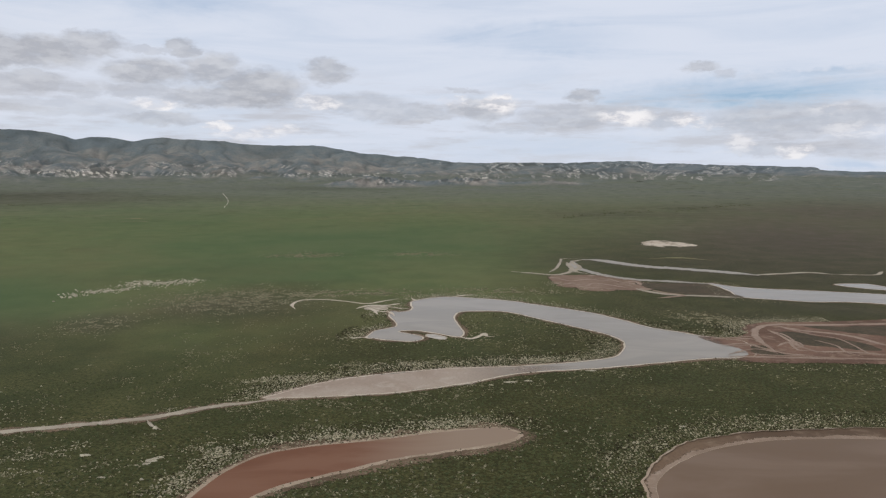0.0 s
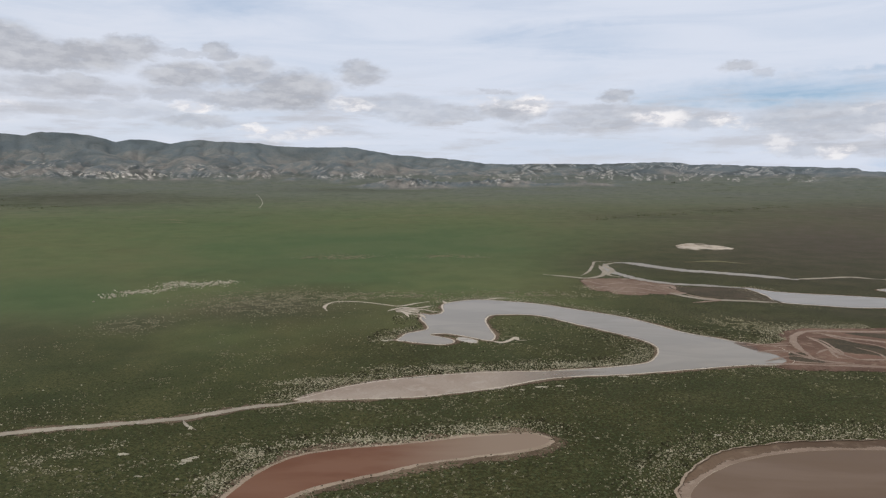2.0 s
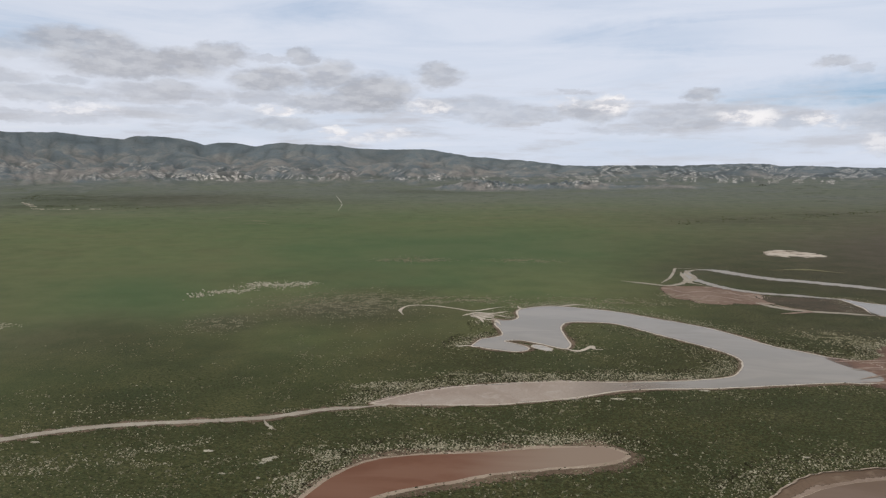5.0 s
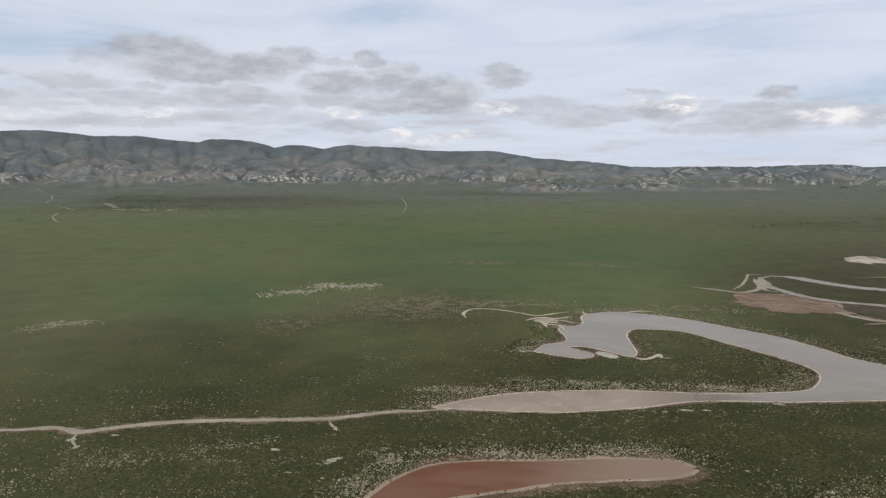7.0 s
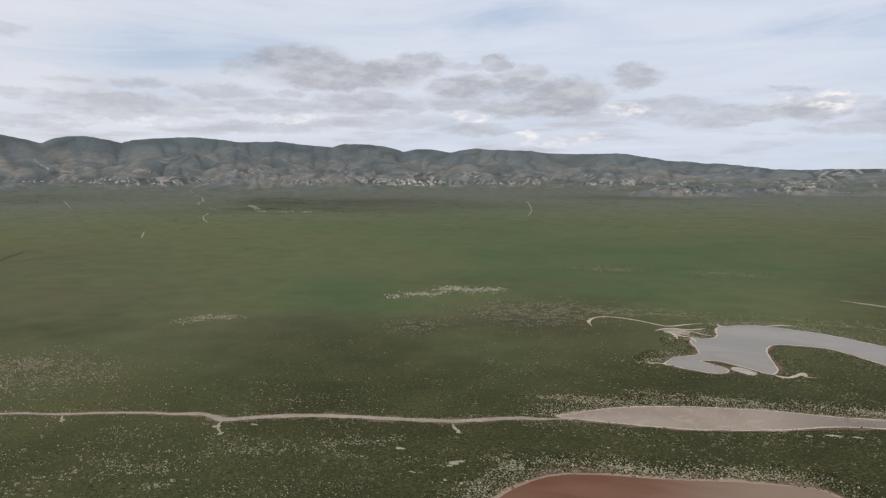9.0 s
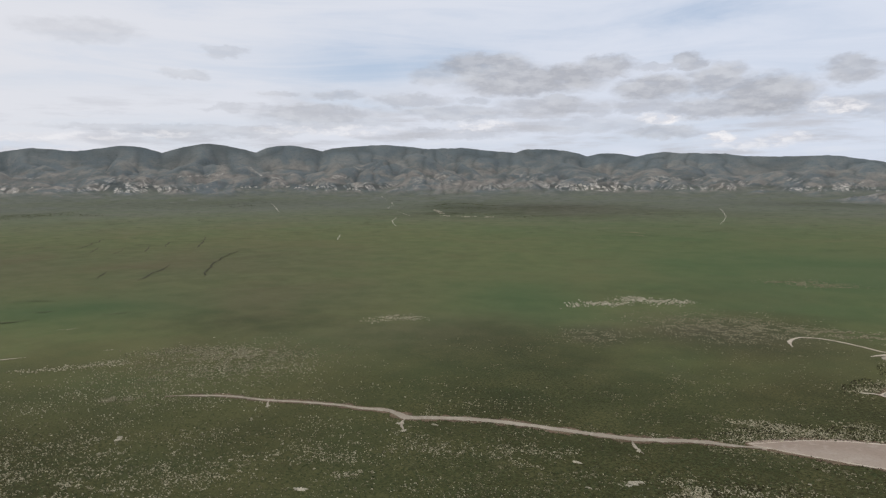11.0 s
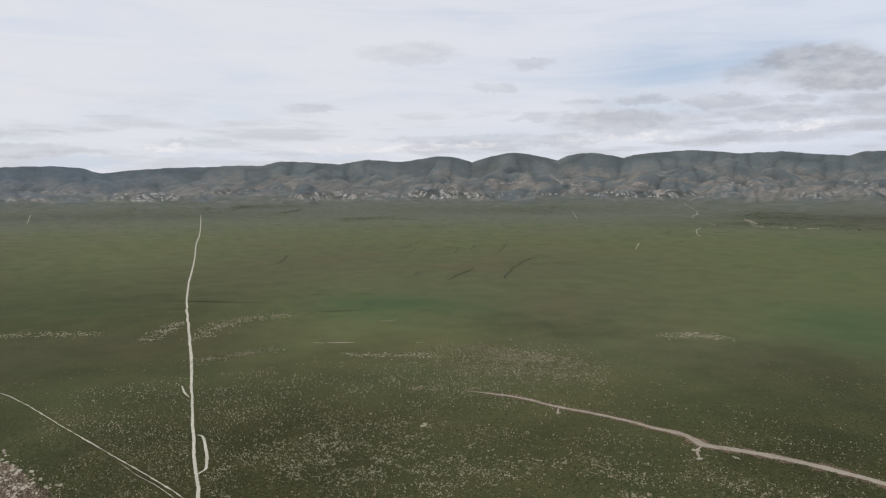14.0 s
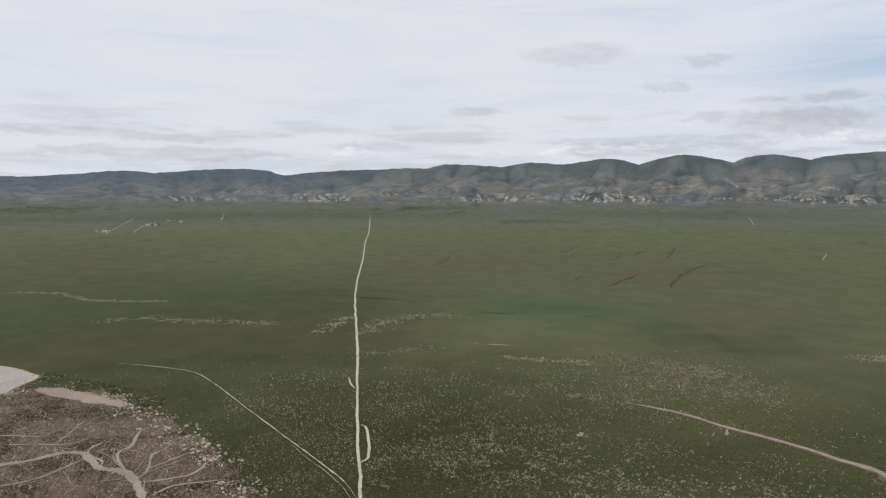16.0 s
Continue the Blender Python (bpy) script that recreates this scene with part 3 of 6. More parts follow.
def ribbon(name, points, half, mat, lift=0.12, ends=0.25, step=1.5, ragged=0.35, seed=0, crown=0.0):
    """A strip along a line that lies on the plain, with ragged edges and thin ends."""
    line = spline(points, step)
    n = len(line)
    along = np.arange(n) * 0.35
    taper = np.clip(np.minimum(np.arange(n), np.arange(n)[::-1]) / max(4, n * 0.12), ends, 1)
    left = half * taper * (1 + ragged * (2 * fbm(along, along * 0 + 3.3, 3, seed) - 1) * 2)
    right = half * taper * (1 + ragged * (2 * fbm(along, along * 0 + 8.1, 3, seed + 40) - 1) * 2)
    s = side(line)
    rows = np.stack([line + s * left[:, None], line + s * 0.3 * left[:, None], line - s * 0.3 * right[:, None], line - s * right[:, None]], 1)
    z = rise(rows[..., 0], rows[..., 1]) + lift + np.array([-0.08, crown, crown, -0.08])
    return mesh_of(name, np.dstack([rows, z]).reshape(-1, 3), grid_faces(n, 4)[:, ::-1], mat, False, {"edge": np.tile([1.0, 0.0, 0.0, 1.0], n)})


def shore(name, outline, inner, outer, mat, z_in, z_out, seed=0, ragged=0.6):
    """A sloping band along the outside of a closed outline that runs anticlockwise."""
    s = -side(outline, True)
    n = len(outline)
    wide = outer * (1 + ragged * (2 * fbm(np.arange(n) * 0.21, np.full(n, 2.7), 4, seed) - 1) * 1.6)
    rows = np.stack([outline - s * inner, outline + s * wide[:, None] * 0.5, outline + s * wide[:, None]], 1)
    z = np.broadcast_to(np.array([z_in, (z_in + z_out) / 2 + 0.01, z_out]), rows.shape[:2])
    z = z + rise(rows[..., 0], rows[..., 1])
    return mesh_of(name, np.dstack([rows, z]).reshape(-1, 3), grid_faces(n + 1, 3)[:, ::-1] % (n * 3), mat, False, {"edge": np.tile([0.0, 0.5, 1.0], n)})


def anticlockwise(line):
    area = np.sum(line[:, 0] * np.roll(line[:, 1], -1) - np.roll(line[:, 0], -1) * line[:, 1])
    return line if area > 0 else line[::-1]


def coast(points, step=2.0, wobble=0.5, seed=0):
    line = anticlockwise(spline(points, step, True))
    n = len(line)
    return line + side(line, True) * (wobble * 2 * (fbm(np.arange(n) * 0.3, np.full(n, 5.5), 3, seed) - 0.5))[:, None]


def inside(x, y, outline):
    hit = np.zeros(len(x), bool)
    for (ax, ay), (bx, by) in zip(outline, np.roll(outline, -1, 0)):
        if ay != by:
            hit ^= ((ay > y) != (by > y)) & (x < (bx - ax) * (y - ay) / (by - ay) + ax)
    return hit


def zones(x, y, spots):
    """The sum of soft spots on the plan, each: azimuth, log of distance, their two spreads, amount."""
    az, far = np.degrees(np.arctan2(-x, y)), np.log(np.maximum(np.hypot(x, y), 1))
    total = np.zeros(np.shape(x))
    for a, f, sa, sf, amount in spots:
        total = np.maximum(total, amount * np.exp(-((az - a) / sa) ** 2 - ((far - f) / sf) ** 2))
    return np.clip(total, 0, 1)


# ---------------------------------------------------------------- ground
LUSH_SPOTS = [
    (7.7, 6.865, 19.63, 0.347, 0.9), (12.3, 6.492, 9.35, 0.108, 0.8), (-3.2, 5.876, 7.01, 0.122, 0.4), (32.3, 6.455, 7.48, 0.25, 0.8), (14.5, 6.679, 11.68, 0.245, 0.8),
    (66.9, 6.515, 8.41, 0.125, 0.9), (92.3, 6.548, 9.35, 0.07, 0.7), (76.2, 5.951, 14.02, 0.087, 0.4), (33.4, 5.843, 9.35, 0.041, 0.5), (21.6, 7.252, 14.02, 0.239, 0.6),
    # the spot at 103.0 also puts the lens's edge dimming into the green
    (90.2, 6.003, 9.35, 0.059, 0.4), (103.0, 6.6, 16.0, 0.28, 0.75), (88.0, 5.75, 12.0, 0.15, 0.45),
]
DRY_SPOTS = [
    (-29.6, 7.256, 11.68, 0.363, 0.64), (-23.0, 6.81, 11.68, 0.204, 0.48), (17.6, 6.275, 7.01, 0.107, 0.64), (26.6, 6.217, 3.74, 0.076, 0.56), (-25.2, 6.258, 11.68, 0.06, 0.48),
    (97.5, 6.293, 15.42, 0.095, 0.4), (73.9, 6.953, 14.02, 0.34, 0.4), (58.3, 6.872, 16.36, 0.319, 0.4), (102.5, 7.177, 11.68, 0.323, 0.287), (29.1, 7.725, 7.01, 0.144, 0.4),
    (41.9, 6.212, 14.02, 0.152, 0.4), (52.0, 6.533, 11.68, 0.236, 0.4), (-10.2, 6.17, 5.61, 0.047, 0.32), (-30.3, 7.453, 10.28, 0.308, 0.9), (-29.8, 6.807, 9.35, 0.16, 0.85),
    (-30.7, 6.36, 8.41, 0.049, 0.8), (-21.0, 6.606, 7.01, 0.068, 0.5), (-28.0, 7.0, 15.0, 0.65, 1.0),
    (-13.0, 6.65, 6.0, 0.16, 0.55), (-14.0, 7.3, 9.0, 0.3, 0.5),
]
# spots where the plain is a darker green
DARKER_SPOTS = [
    (98.8, 6.157, 17.76, 0.046, 0.7), (55.5, 6.314, 7.48, 0.116, 0.7), (34.8, 5.848, 6.54, 0.022, 0.9), (31.2, 5.992, 10.28, 0.147, 0.5), (89.2, 6.642, 10.28, 0.045, 0.5),
    (-28.9, 6.356, 9.35, 0.059, 0.6), (-26.9, 6.627, 11.68, 0.067, 0.6), (19.1, 6.553, 9.35, 0.109, 0.3), (57.0, 6.304, 5.61, 0.058, 0.5), (-16.6, 7.357, 7.01, 0.085, 0.5),
    (-10.3, 5.862, 14.02, 0.074, 0.5), (29.2, 7.607, 7.01, 0.092, 0.5), (37.5, 7.826, 4.21, 0.101, 0.6), (107.5, 7.943, 5.61, 0.058, 0.5), (91.0, 7.834, 17.76, 0.102, 0.55),
    (104.3, 7.794, 16.36, 0.091, 0.5), (58.3, 7.9, 11.68, 0.082, 0.4), (37.6, 7.606, 9.35, 0.073, 0.5), (23.5, 7.675, 9.35, 0.088, 0.5),
] + [
    # the spot at 101.5 paints the lens's edge dimming onto the plain
    (33.9, 7.728, 7.94, 0.097, 0.8), (101.5, 6.881, 10.28, 0.244, 0.35), (25.0, 7.715, 5.61, 0.065, 0.5), (106.2, 7.055, 12.15, 0.247, 0.45),
    (37.4, 7.766, 4.5, 0.09, 0.95), (39.3, 7.632, 3.0, 0.05, 0.9), (33.4, 7.63, 4, 0.05, 0.8), (37.5, 7.686, 3, 0.07, 0.8), (31.7, 7.776, 7, 0.08, 0.9), (107.5, 8.002, 6, 0.06, 0.9),
    (97.2, 8.034, 6, 0.04, 0.7), (-15.3, 7.339, 5, 0.04, 0.7), (-19.6, 7.486, 4, 0.04, 0.7), (10.3, 7.883, 6, 0.05, 0.6), (79.6, 7.996, 5, 0.05, 0.7),
]


def make_ground():
    az = np.r_[np.arange(-42, 118, 0.35), np.arange(118, 318, 4.0)]
    far = np.r_[np.geomspace(12, 900, 130), np.linspace(920, 4880, 110)]
    a, r = np.meshgrid(np.radians(az), far)
    x, y = -np.sin(a) * r, np.cos(a) * r
    z = rise(x, y) - 0.12 * fbm(x / 9, y / 9, 3, 3)
    z = z - np.clip((r - 3500) / 400, 0, 1) * 8
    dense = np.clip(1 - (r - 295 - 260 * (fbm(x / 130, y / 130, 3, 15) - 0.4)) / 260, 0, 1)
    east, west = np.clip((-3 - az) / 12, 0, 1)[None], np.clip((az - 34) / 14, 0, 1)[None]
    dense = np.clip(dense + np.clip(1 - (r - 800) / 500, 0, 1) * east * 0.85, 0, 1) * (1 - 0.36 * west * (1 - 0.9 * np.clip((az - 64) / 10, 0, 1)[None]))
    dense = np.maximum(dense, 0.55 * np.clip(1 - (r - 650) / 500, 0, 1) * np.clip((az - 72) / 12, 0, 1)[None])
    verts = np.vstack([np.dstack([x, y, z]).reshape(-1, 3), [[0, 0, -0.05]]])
    me = mesh_of("ground", verts, grid_faces(len(far), len(az), True), GROUND, True, {"lush": np.r_[zones(x, y, LUSH_SPOTS).ravel(), 0], "dry": np.r_[zones(x, y, DRY_SPOTS).ravel(), 0], "dense": np.r_[dense.ravel(), 1], "darker": np.r_[zones(x, y, DARKER_SPOTS).ravel(), 0], "fan": np.r_[np.clip((r - 800) / 1900, 0, 1).ravel(), 0]})
    bm = bmesh.new()
    bm.from_mesh(me)
    bm.verts.ensure_lookup_table()
    centre = bm.verts[len(verts) - 1]
    for k in range(len(az)):
        f = bm.faces.new((centre, bm.verts[(k + 1) % len(az)], bm.verts[k]))
        f.smooth = True
    bmesh.ops.recalc_face_normals(bm, faces=bm.faces)
    bm.to_mesh(me)
    bm.free()
    tagged(new("ground", me), "wide green and brown grassland plain with low scrub", "grassland", kind="structure")


make_ground()

# ---------------------------------------------------------------- hills
# azimuth and slope of the sight line to the crest, from north-east round to the west
CREST_EAST = [
    (-32.4, -0.0013), (-30.1, -0.0008), (-28.5, 0.0005), (-27.9, 0.0047), (-26.5, 0.0046), (-23.8, 0.006), (-20.6, 0.0075), (-18.6, 0.0089),
    (-16.9, 0.0089), (-15.6, 0.012), (-12.6, 0.0112), (-9.9, 0.0095), (-6.2, 0.0102), (-3.0, 0.0092), (-0.7, 0.0099), (1.1, 0.0146),
    (3.9, 0.0184), (6.7, 0.0221), (8.5, 0.0275), (10.7, 0.0327), (12.9, 0.0323), (16.0, 0.0332), (18.3, 0.0379), (20.6, 0.0387),
    (21.9, 0.0407), (23.8, 0.0344), (26.3, 0.0399), (27.7, 0.0359),
]
CREST_WEST = [
    (30.2, 0.0453), (32.5, 0.0467), (33.4, 0.0419), (35.7, 0.0447), (37.9, 0.049), (40.7, 0.0476), (44.2, 0.0534), (48.0, 0.0491),
    (49.2, 0.0443), (51.9, 0.0518), (53.4, 0.049), (54.3, 0.0418), (58.0, 0.0532), (61.3, 0.04), (63.5, 0.0488), (67.1, 0.0404),
    (69.8, 0.0437), (72.1, 0.0373), (76.7, 0.0411), (78.1, 0.0353), (83.6, 0.0322), (90.0, 0.0233), (91.3, 0.0301), (93.0, 0.032),
    (99.6, 0.025), (101.7, 0.0273), (104.9, 0.022), (107.4, 0.0185), (109.4, 0.0179),
]
CREST_FAR = 4350.0
PALE_BELTS = [(27.0, 4.0, 0.9), (19.0, 2.5, 0.5), (6.0, 4.0, 0.6), (36.0, 2.0, 0.4), (47.0, 4.0, 0.6), (63.5, 3.5, 0.9), (73.0, 2.5, 0.9), (87.0, 2.5, 0.8), (97.0, 3.0, 0.5), (-6.0, 5.0, 0.5), (-17.0, 5.0, 0.4), (12.0, 3.0, 0.5)]


def crest_slope(az):
    """Slope of the sight line to the skyline: rounded tops between sharp saddles."""
    table = np.array([(-60, 0.012)] + CREST_EAST + CREST_WEST + [(140, 0.02)])
    k = np.clip(np.searchsorted(table[:, 0], az) - 1, 0, len(table) - 2)
    (a0, s0), (a1, s1) = table[k].T.reshape(2, *np.shape(az)), table[k + 1].T.reshape(2, *np.shape(az))
    t = np.clip((az - a0) / (a1 - a0), 0, 1)
    up = np.where(s1 > s0, np.sin(t * np.pi / 2), 1 - np.cos(t * np.pi / 2))
    return s0 + (s1 - s0) * (0.72 * up + 0.28 * t) + 0.0008 * (fbm(az * 1.9, az * 0 + 1.0, 3, 5) - 0.5) * 2


# bare scars on the slopes, each: azimuth and elevation of the two ends, half width, in degrees
SCARS = [
    (48.56, 1.76, 47.4, 1.52, 0.13), (47.4, 1.52, 45.6, 0.81, 0.14), (33.01, 0.55, 32.25, 1.26, 0.09), (31.64, 0.86, 30.86, 0.51, 0.1), (54.88, 1.19, 54.04, 0.52, 0.16),
    (60.42, 0.43, 56.71, 0.71, 0.1), (49.68, -0.22, 49.1, 0.03, 0.12), (46.36, -0.35, 45.71, -0.01, 0.08),
]
FOOT_SLOPE = -0.0150      # slope of the sight line to the foot of the range
# ranks of rounded hills before the crest, each: distance, share of the height in sight, half width, half depth, spacing
RANKS = [(3270, 0.13, 70, 130, 60), (3400, 0.27, 95, 170, 75), (3590, 0.42, 130, 230, 100), (3800, 0.58, 170, 290, 130), (4040, 0.76, 190, 320, 170)]


def make_hills(name, az, far, label):
    a, r = np.meshgrid(az, far)
    turn = np.radians(a)
    x, y = -np.sin(turn) * r, np.cos(turn) * r
    arc = turn * 3800
    base = rise(x, y) - 2.5
    top = crest_slope(az)
    sag = 80 * (fbm(arc / 190, r / 260, 3, 44) - 0.5)
    drift = 130 * (fbm(arc / 260, r / 230, 3, 47) - 0.5)
    u, v = arc + sag, r + drift
    # the crest itself, then the ranks of domes before it, the highest of all counts
    d = r - CREST_FAR
    form = np.where(d < 0, np.clip(1 + d / 760, 0, 1) ** 1.15, np.clip(1 - (d / 520) ** 2, 0, 1))
    hold = np.clip(np.abs(d) / 200, 0, 1)
    spur = np.abs(2 * value_noise(u / 150, v / 420, 53) - 1)
    z = (104 + top[None] * CREST_FAR - base) * (form - hold * form * 0.34 * (1 - spur))
    dice = np.random.default_rng(31)
    lo, hi = arc[0, 0], arc[0, -1]
    for far_k, share, wide, deep, gap in RANKS:
        for c in np.arange(lo, hi, gap):
            c, w, dp = c + dice.uniform(-0.5, 0.5) * gap, wide * dice.uniform(0.6, 1.5), deep * dice.uniform(0.7, 1.4)
            rk, sh, lean = far_k + dice.uniform(-90, 90), share * dice.uniform(0.55, 1.25), dice.uniform(-0.55, 0.55)
            s = np.interp(c, arc[0], top)
            tall = 104 + (FOOT_SLOPE + sh * (s - FOOT_SLOPE)) * rk
            j0, j1 = np.searchsorted(arc[0], [c - 3.4 * w - 60, c + 3.4 * w + 60])
            i0, i1 = np.searchsorted(far, [rk - 1.5 * dp - 80, rk + 1.5 * dp + 80])
            if j1 - j0 < 2 or i1 - i0 < 2:
                continue
            at = (slice(i0, i1), slice(j0, j1))
            f = np.clip(1 - np.sqrt((((u[at] - c + lean * (v[at] - rk)) / w) ** 2 + ((v[at] - rk) / dp) ** 2) / 2.2), 0, 1)
            z[at] = np.maximum(z[at], (tall - base[at]) * (0.55 * f * f * (3 - 2 * f) + 0.45 * f ** 1.1))
    lift = np.clip(z / 45, 0, 1)
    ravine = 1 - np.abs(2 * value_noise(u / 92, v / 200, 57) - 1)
    rib = np.abs(2 * value_noise((u + 0.4 * v) / 44, v / 95, 61) - 1)
    flute = np.abs(2 * value_noise((u - 0.3 * v) / 21, v / 50, 71) - 1)
    keep = np.clip(np.abs(d) / 110, 0, 1)
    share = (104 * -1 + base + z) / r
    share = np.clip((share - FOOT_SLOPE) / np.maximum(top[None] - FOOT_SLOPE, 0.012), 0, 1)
    low = np.clip(1.35 - share / 0.34, 0, 1)
    z = z - lift * keep * (11 * ravine ** 2.2 + 5 * (1 - rib) * (0.4 + low) + 3.2 * low * (1 - flute)) + lift * keep * 9 * (fbm(arc / 45, r / 45, 4, 81) - 0.5)
    # an apron of low hummocks that runs out into the plain
    edge = 2700 + 420 * (fbm(arc / 420, arc * 0, 4, 21, 0.6) - 0.5) * 2
    apron = np.clip((r - edge) / 700, 0, 1)
    z = np.maximum(z, apron * (4 + 13 * np.clip(fbm(u / 85, v / 120, 3, 35) - 0.36, 0, 1) / 0.4) - 2 * (1 - apron))
    # a low knoll of badlands that stands before the range
    knoll = np.exp(-((a - 5.6) / 3.4) ** 2 - ((r - 2850) / 120) ** 2) + 0.7 * np.exp(-((a + 2.0) / 3.6) ** 2 - ((r - 2930) / 90) ** 2) + 0.35 * np.exp(-((a + 9.0) / 3.0) ** 2 - ((r - 2960) / 90) ** 2)
    rubble = np.abs(2 * value_noise((u + 0.5 * v) / 34, v / 60, 65) - 1)
    z = np.maximum(z, knoll * (27 + 20 * rubble + 8 * flute) - 2 + 4 * apron)
    # slanting outcrops of pale strata
    skew = np.where(fbm(arc / 110, r / 300, 2, 93) > 0.5, 1.0, -1.0)
    vein = np.abs(2 * value_noise((arc + skew * 1.5 * z + 40 * fbm(arc / 38, z / 30, 2, 99)) / 17, (z - skew * 0.2 * arc) / 30, 97) - 1)
    belts = sum(k * np.exp(-((a - c) / s) ** 2) for c, s, k in PALE_BELTS)
    east = np.clip((9 - a) / 14, 0, 1)
    bed = np.clip(1.15 * (fbm(arc / 160, z / 26 + arc / 700, 3, 91) - 0.33) * 2.2, 0, 1)
    ledge = np.exp(-((share - 0.16) / 0.10) ** 2) * (0.22 + 0.85 * belts) + 0.5 * np.exp(-((share - 0.36) / 0.13) ** 2) * bed
    ledge = np.maximum(ledge, east * (0.15 + 0.5 * bed) * np.clip(share * 8, 0, 1))
    low = np.clip(ledge + 0.9 * np.clip(knoll * 1.8, 0, 1) * rubble, 0, 1)
    scar = np.zeros(a.shape)
    up = np.degrees(np.arctan2(base + z - 107, r))
    for a0, e0, a1, e1, wide in SCARS:
        t = np.clip(((a - a0) * (a1 - a0) + (up - e0) * (e1 - e0)) / ((a1 - a0) ** 2 + (e1 - e0) ** 2), 0, 1)
        off = np.hypot(a - a0 - t * (a1 - a0), up - e0 - t * (e1 - e0)) / wide
        scar = np.maximum(scar, np.clip(1.7 - off - 1.4 * fbm(arc / 18, z / 9, 3, 15), 0, 1))
    low = np.maximum(low, 0.5 * scar)
    vein = np.maximum(vein, 0.62 * scar)
    # where blue haze is painted on: both ends of the range, stronger higher up
    haze = np.clip(share * 1.5 - 0.1, 0, 1) * (np.clip((a - 80) / 10, 0, 1) + 0.35 * np.clip((-8 - a) / 10, 0, 1))
    toe = np.clip(1.3 - z / (7 + 20 * fbm(arc / 90, r / 90, 3, 95)) - knoll * 2, 0, 1)
    me = mesh_of(name, np.dstack([x, y, base + z]).reshape(-1, 3), grid_faces(len(far), len(az)), HILL, True, {"bare": np.clip(vein * 1.25 - 0.35 + 0.3 * rib, 0, 1), "low": low, "toe": toe, "height": share, "haze": haze, "vale": np.clip(ravine ** 2 * 1.2 - 0.3, 0, 1) * (1 - np.clip(knoll, 0, 1))})
    return tagged(new(name, me), label, "mountain range", kind="structure")


def slope_foot(az):
    """How far off the ground first climbs by 24 m above the plain, for each azimuth of the range."""
    me = bpy.data.objects["hill_range"].data
    co = np.empty(len(me.vertices) * 3, np.float32)
    me.vertices.foreach_get("co", co)
    co = co.reshape(-1, 3)
    seen = np.degrees(np.arctan2(-co[:, 0], co[:, 1]))
    near = co[np.abs(seen - az) < 0.06]
    dist = np.hypot(near[:, 0], near[:, 1])
    up = near[:, 2] - rise(near[:, 0], near[:, 1])
    return float(dist[(up > 24) & (dist > 2600)].min())


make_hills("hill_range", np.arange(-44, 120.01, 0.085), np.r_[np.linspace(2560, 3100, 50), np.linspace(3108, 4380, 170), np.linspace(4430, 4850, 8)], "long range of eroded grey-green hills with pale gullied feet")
make_hills("hill_range_behind", np.arange(119.5, 316.6, 1.0), np.linspace(3000, 4850, 40), "far hills that close the plain")

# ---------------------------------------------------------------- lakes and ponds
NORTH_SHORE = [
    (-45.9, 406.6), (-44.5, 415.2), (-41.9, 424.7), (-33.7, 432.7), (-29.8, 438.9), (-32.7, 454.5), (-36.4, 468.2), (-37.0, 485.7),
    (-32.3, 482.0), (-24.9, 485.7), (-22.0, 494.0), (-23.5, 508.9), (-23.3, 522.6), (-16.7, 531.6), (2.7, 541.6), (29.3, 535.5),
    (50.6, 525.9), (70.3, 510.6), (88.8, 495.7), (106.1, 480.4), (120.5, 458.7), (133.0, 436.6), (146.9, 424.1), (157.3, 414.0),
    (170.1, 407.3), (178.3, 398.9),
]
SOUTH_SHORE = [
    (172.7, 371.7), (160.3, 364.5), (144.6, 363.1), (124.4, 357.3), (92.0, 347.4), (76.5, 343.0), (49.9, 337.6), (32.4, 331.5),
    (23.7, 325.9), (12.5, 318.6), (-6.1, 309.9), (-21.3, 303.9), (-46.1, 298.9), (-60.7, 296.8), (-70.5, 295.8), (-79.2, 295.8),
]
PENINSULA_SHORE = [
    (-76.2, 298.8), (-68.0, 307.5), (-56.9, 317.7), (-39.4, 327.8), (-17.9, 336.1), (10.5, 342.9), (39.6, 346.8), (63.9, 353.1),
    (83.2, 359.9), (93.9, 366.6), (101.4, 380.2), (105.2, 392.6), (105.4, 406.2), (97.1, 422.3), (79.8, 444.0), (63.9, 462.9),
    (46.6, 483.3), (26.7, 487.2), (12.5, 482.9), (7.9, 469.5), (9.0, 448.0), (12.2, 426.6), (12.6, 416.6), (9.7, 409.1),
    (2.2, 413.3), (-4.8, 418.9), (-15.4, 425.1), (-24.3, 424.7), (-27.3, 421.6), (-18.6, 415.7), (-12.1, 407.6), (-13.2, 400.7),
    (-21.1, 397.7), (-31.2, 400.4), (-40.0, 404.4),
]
POND_RED = [
    (-79.9, 188.9), (-77.4, 201.9), (-75.7, 209.7), (-72.1, 221.0), (-67.1, 230.0), (-60.8, 236.4), (-51.7, 240.9), (-38.0, 244.9),
    (-25.8, 247.9), (-13.5, 252.1), (-0.7, 256.2), (12.5, 259.7), (21.4, 261.0), (26.7, 258.6), (29.6, 255.4), (28.1, 251.3),
    (22.4, 246.8), (11.7, 241.6), (-0.6, 237.4), (-12.5, 233.0), (-23.8, 227.3), (-34.4, 220.7), (-42.8, 215.8), (-50.8, 210.6),
    (-56.5, 204.8), (-61.3, 197.4), (-65.9, 185.7), (-71.6, 179.8),
]
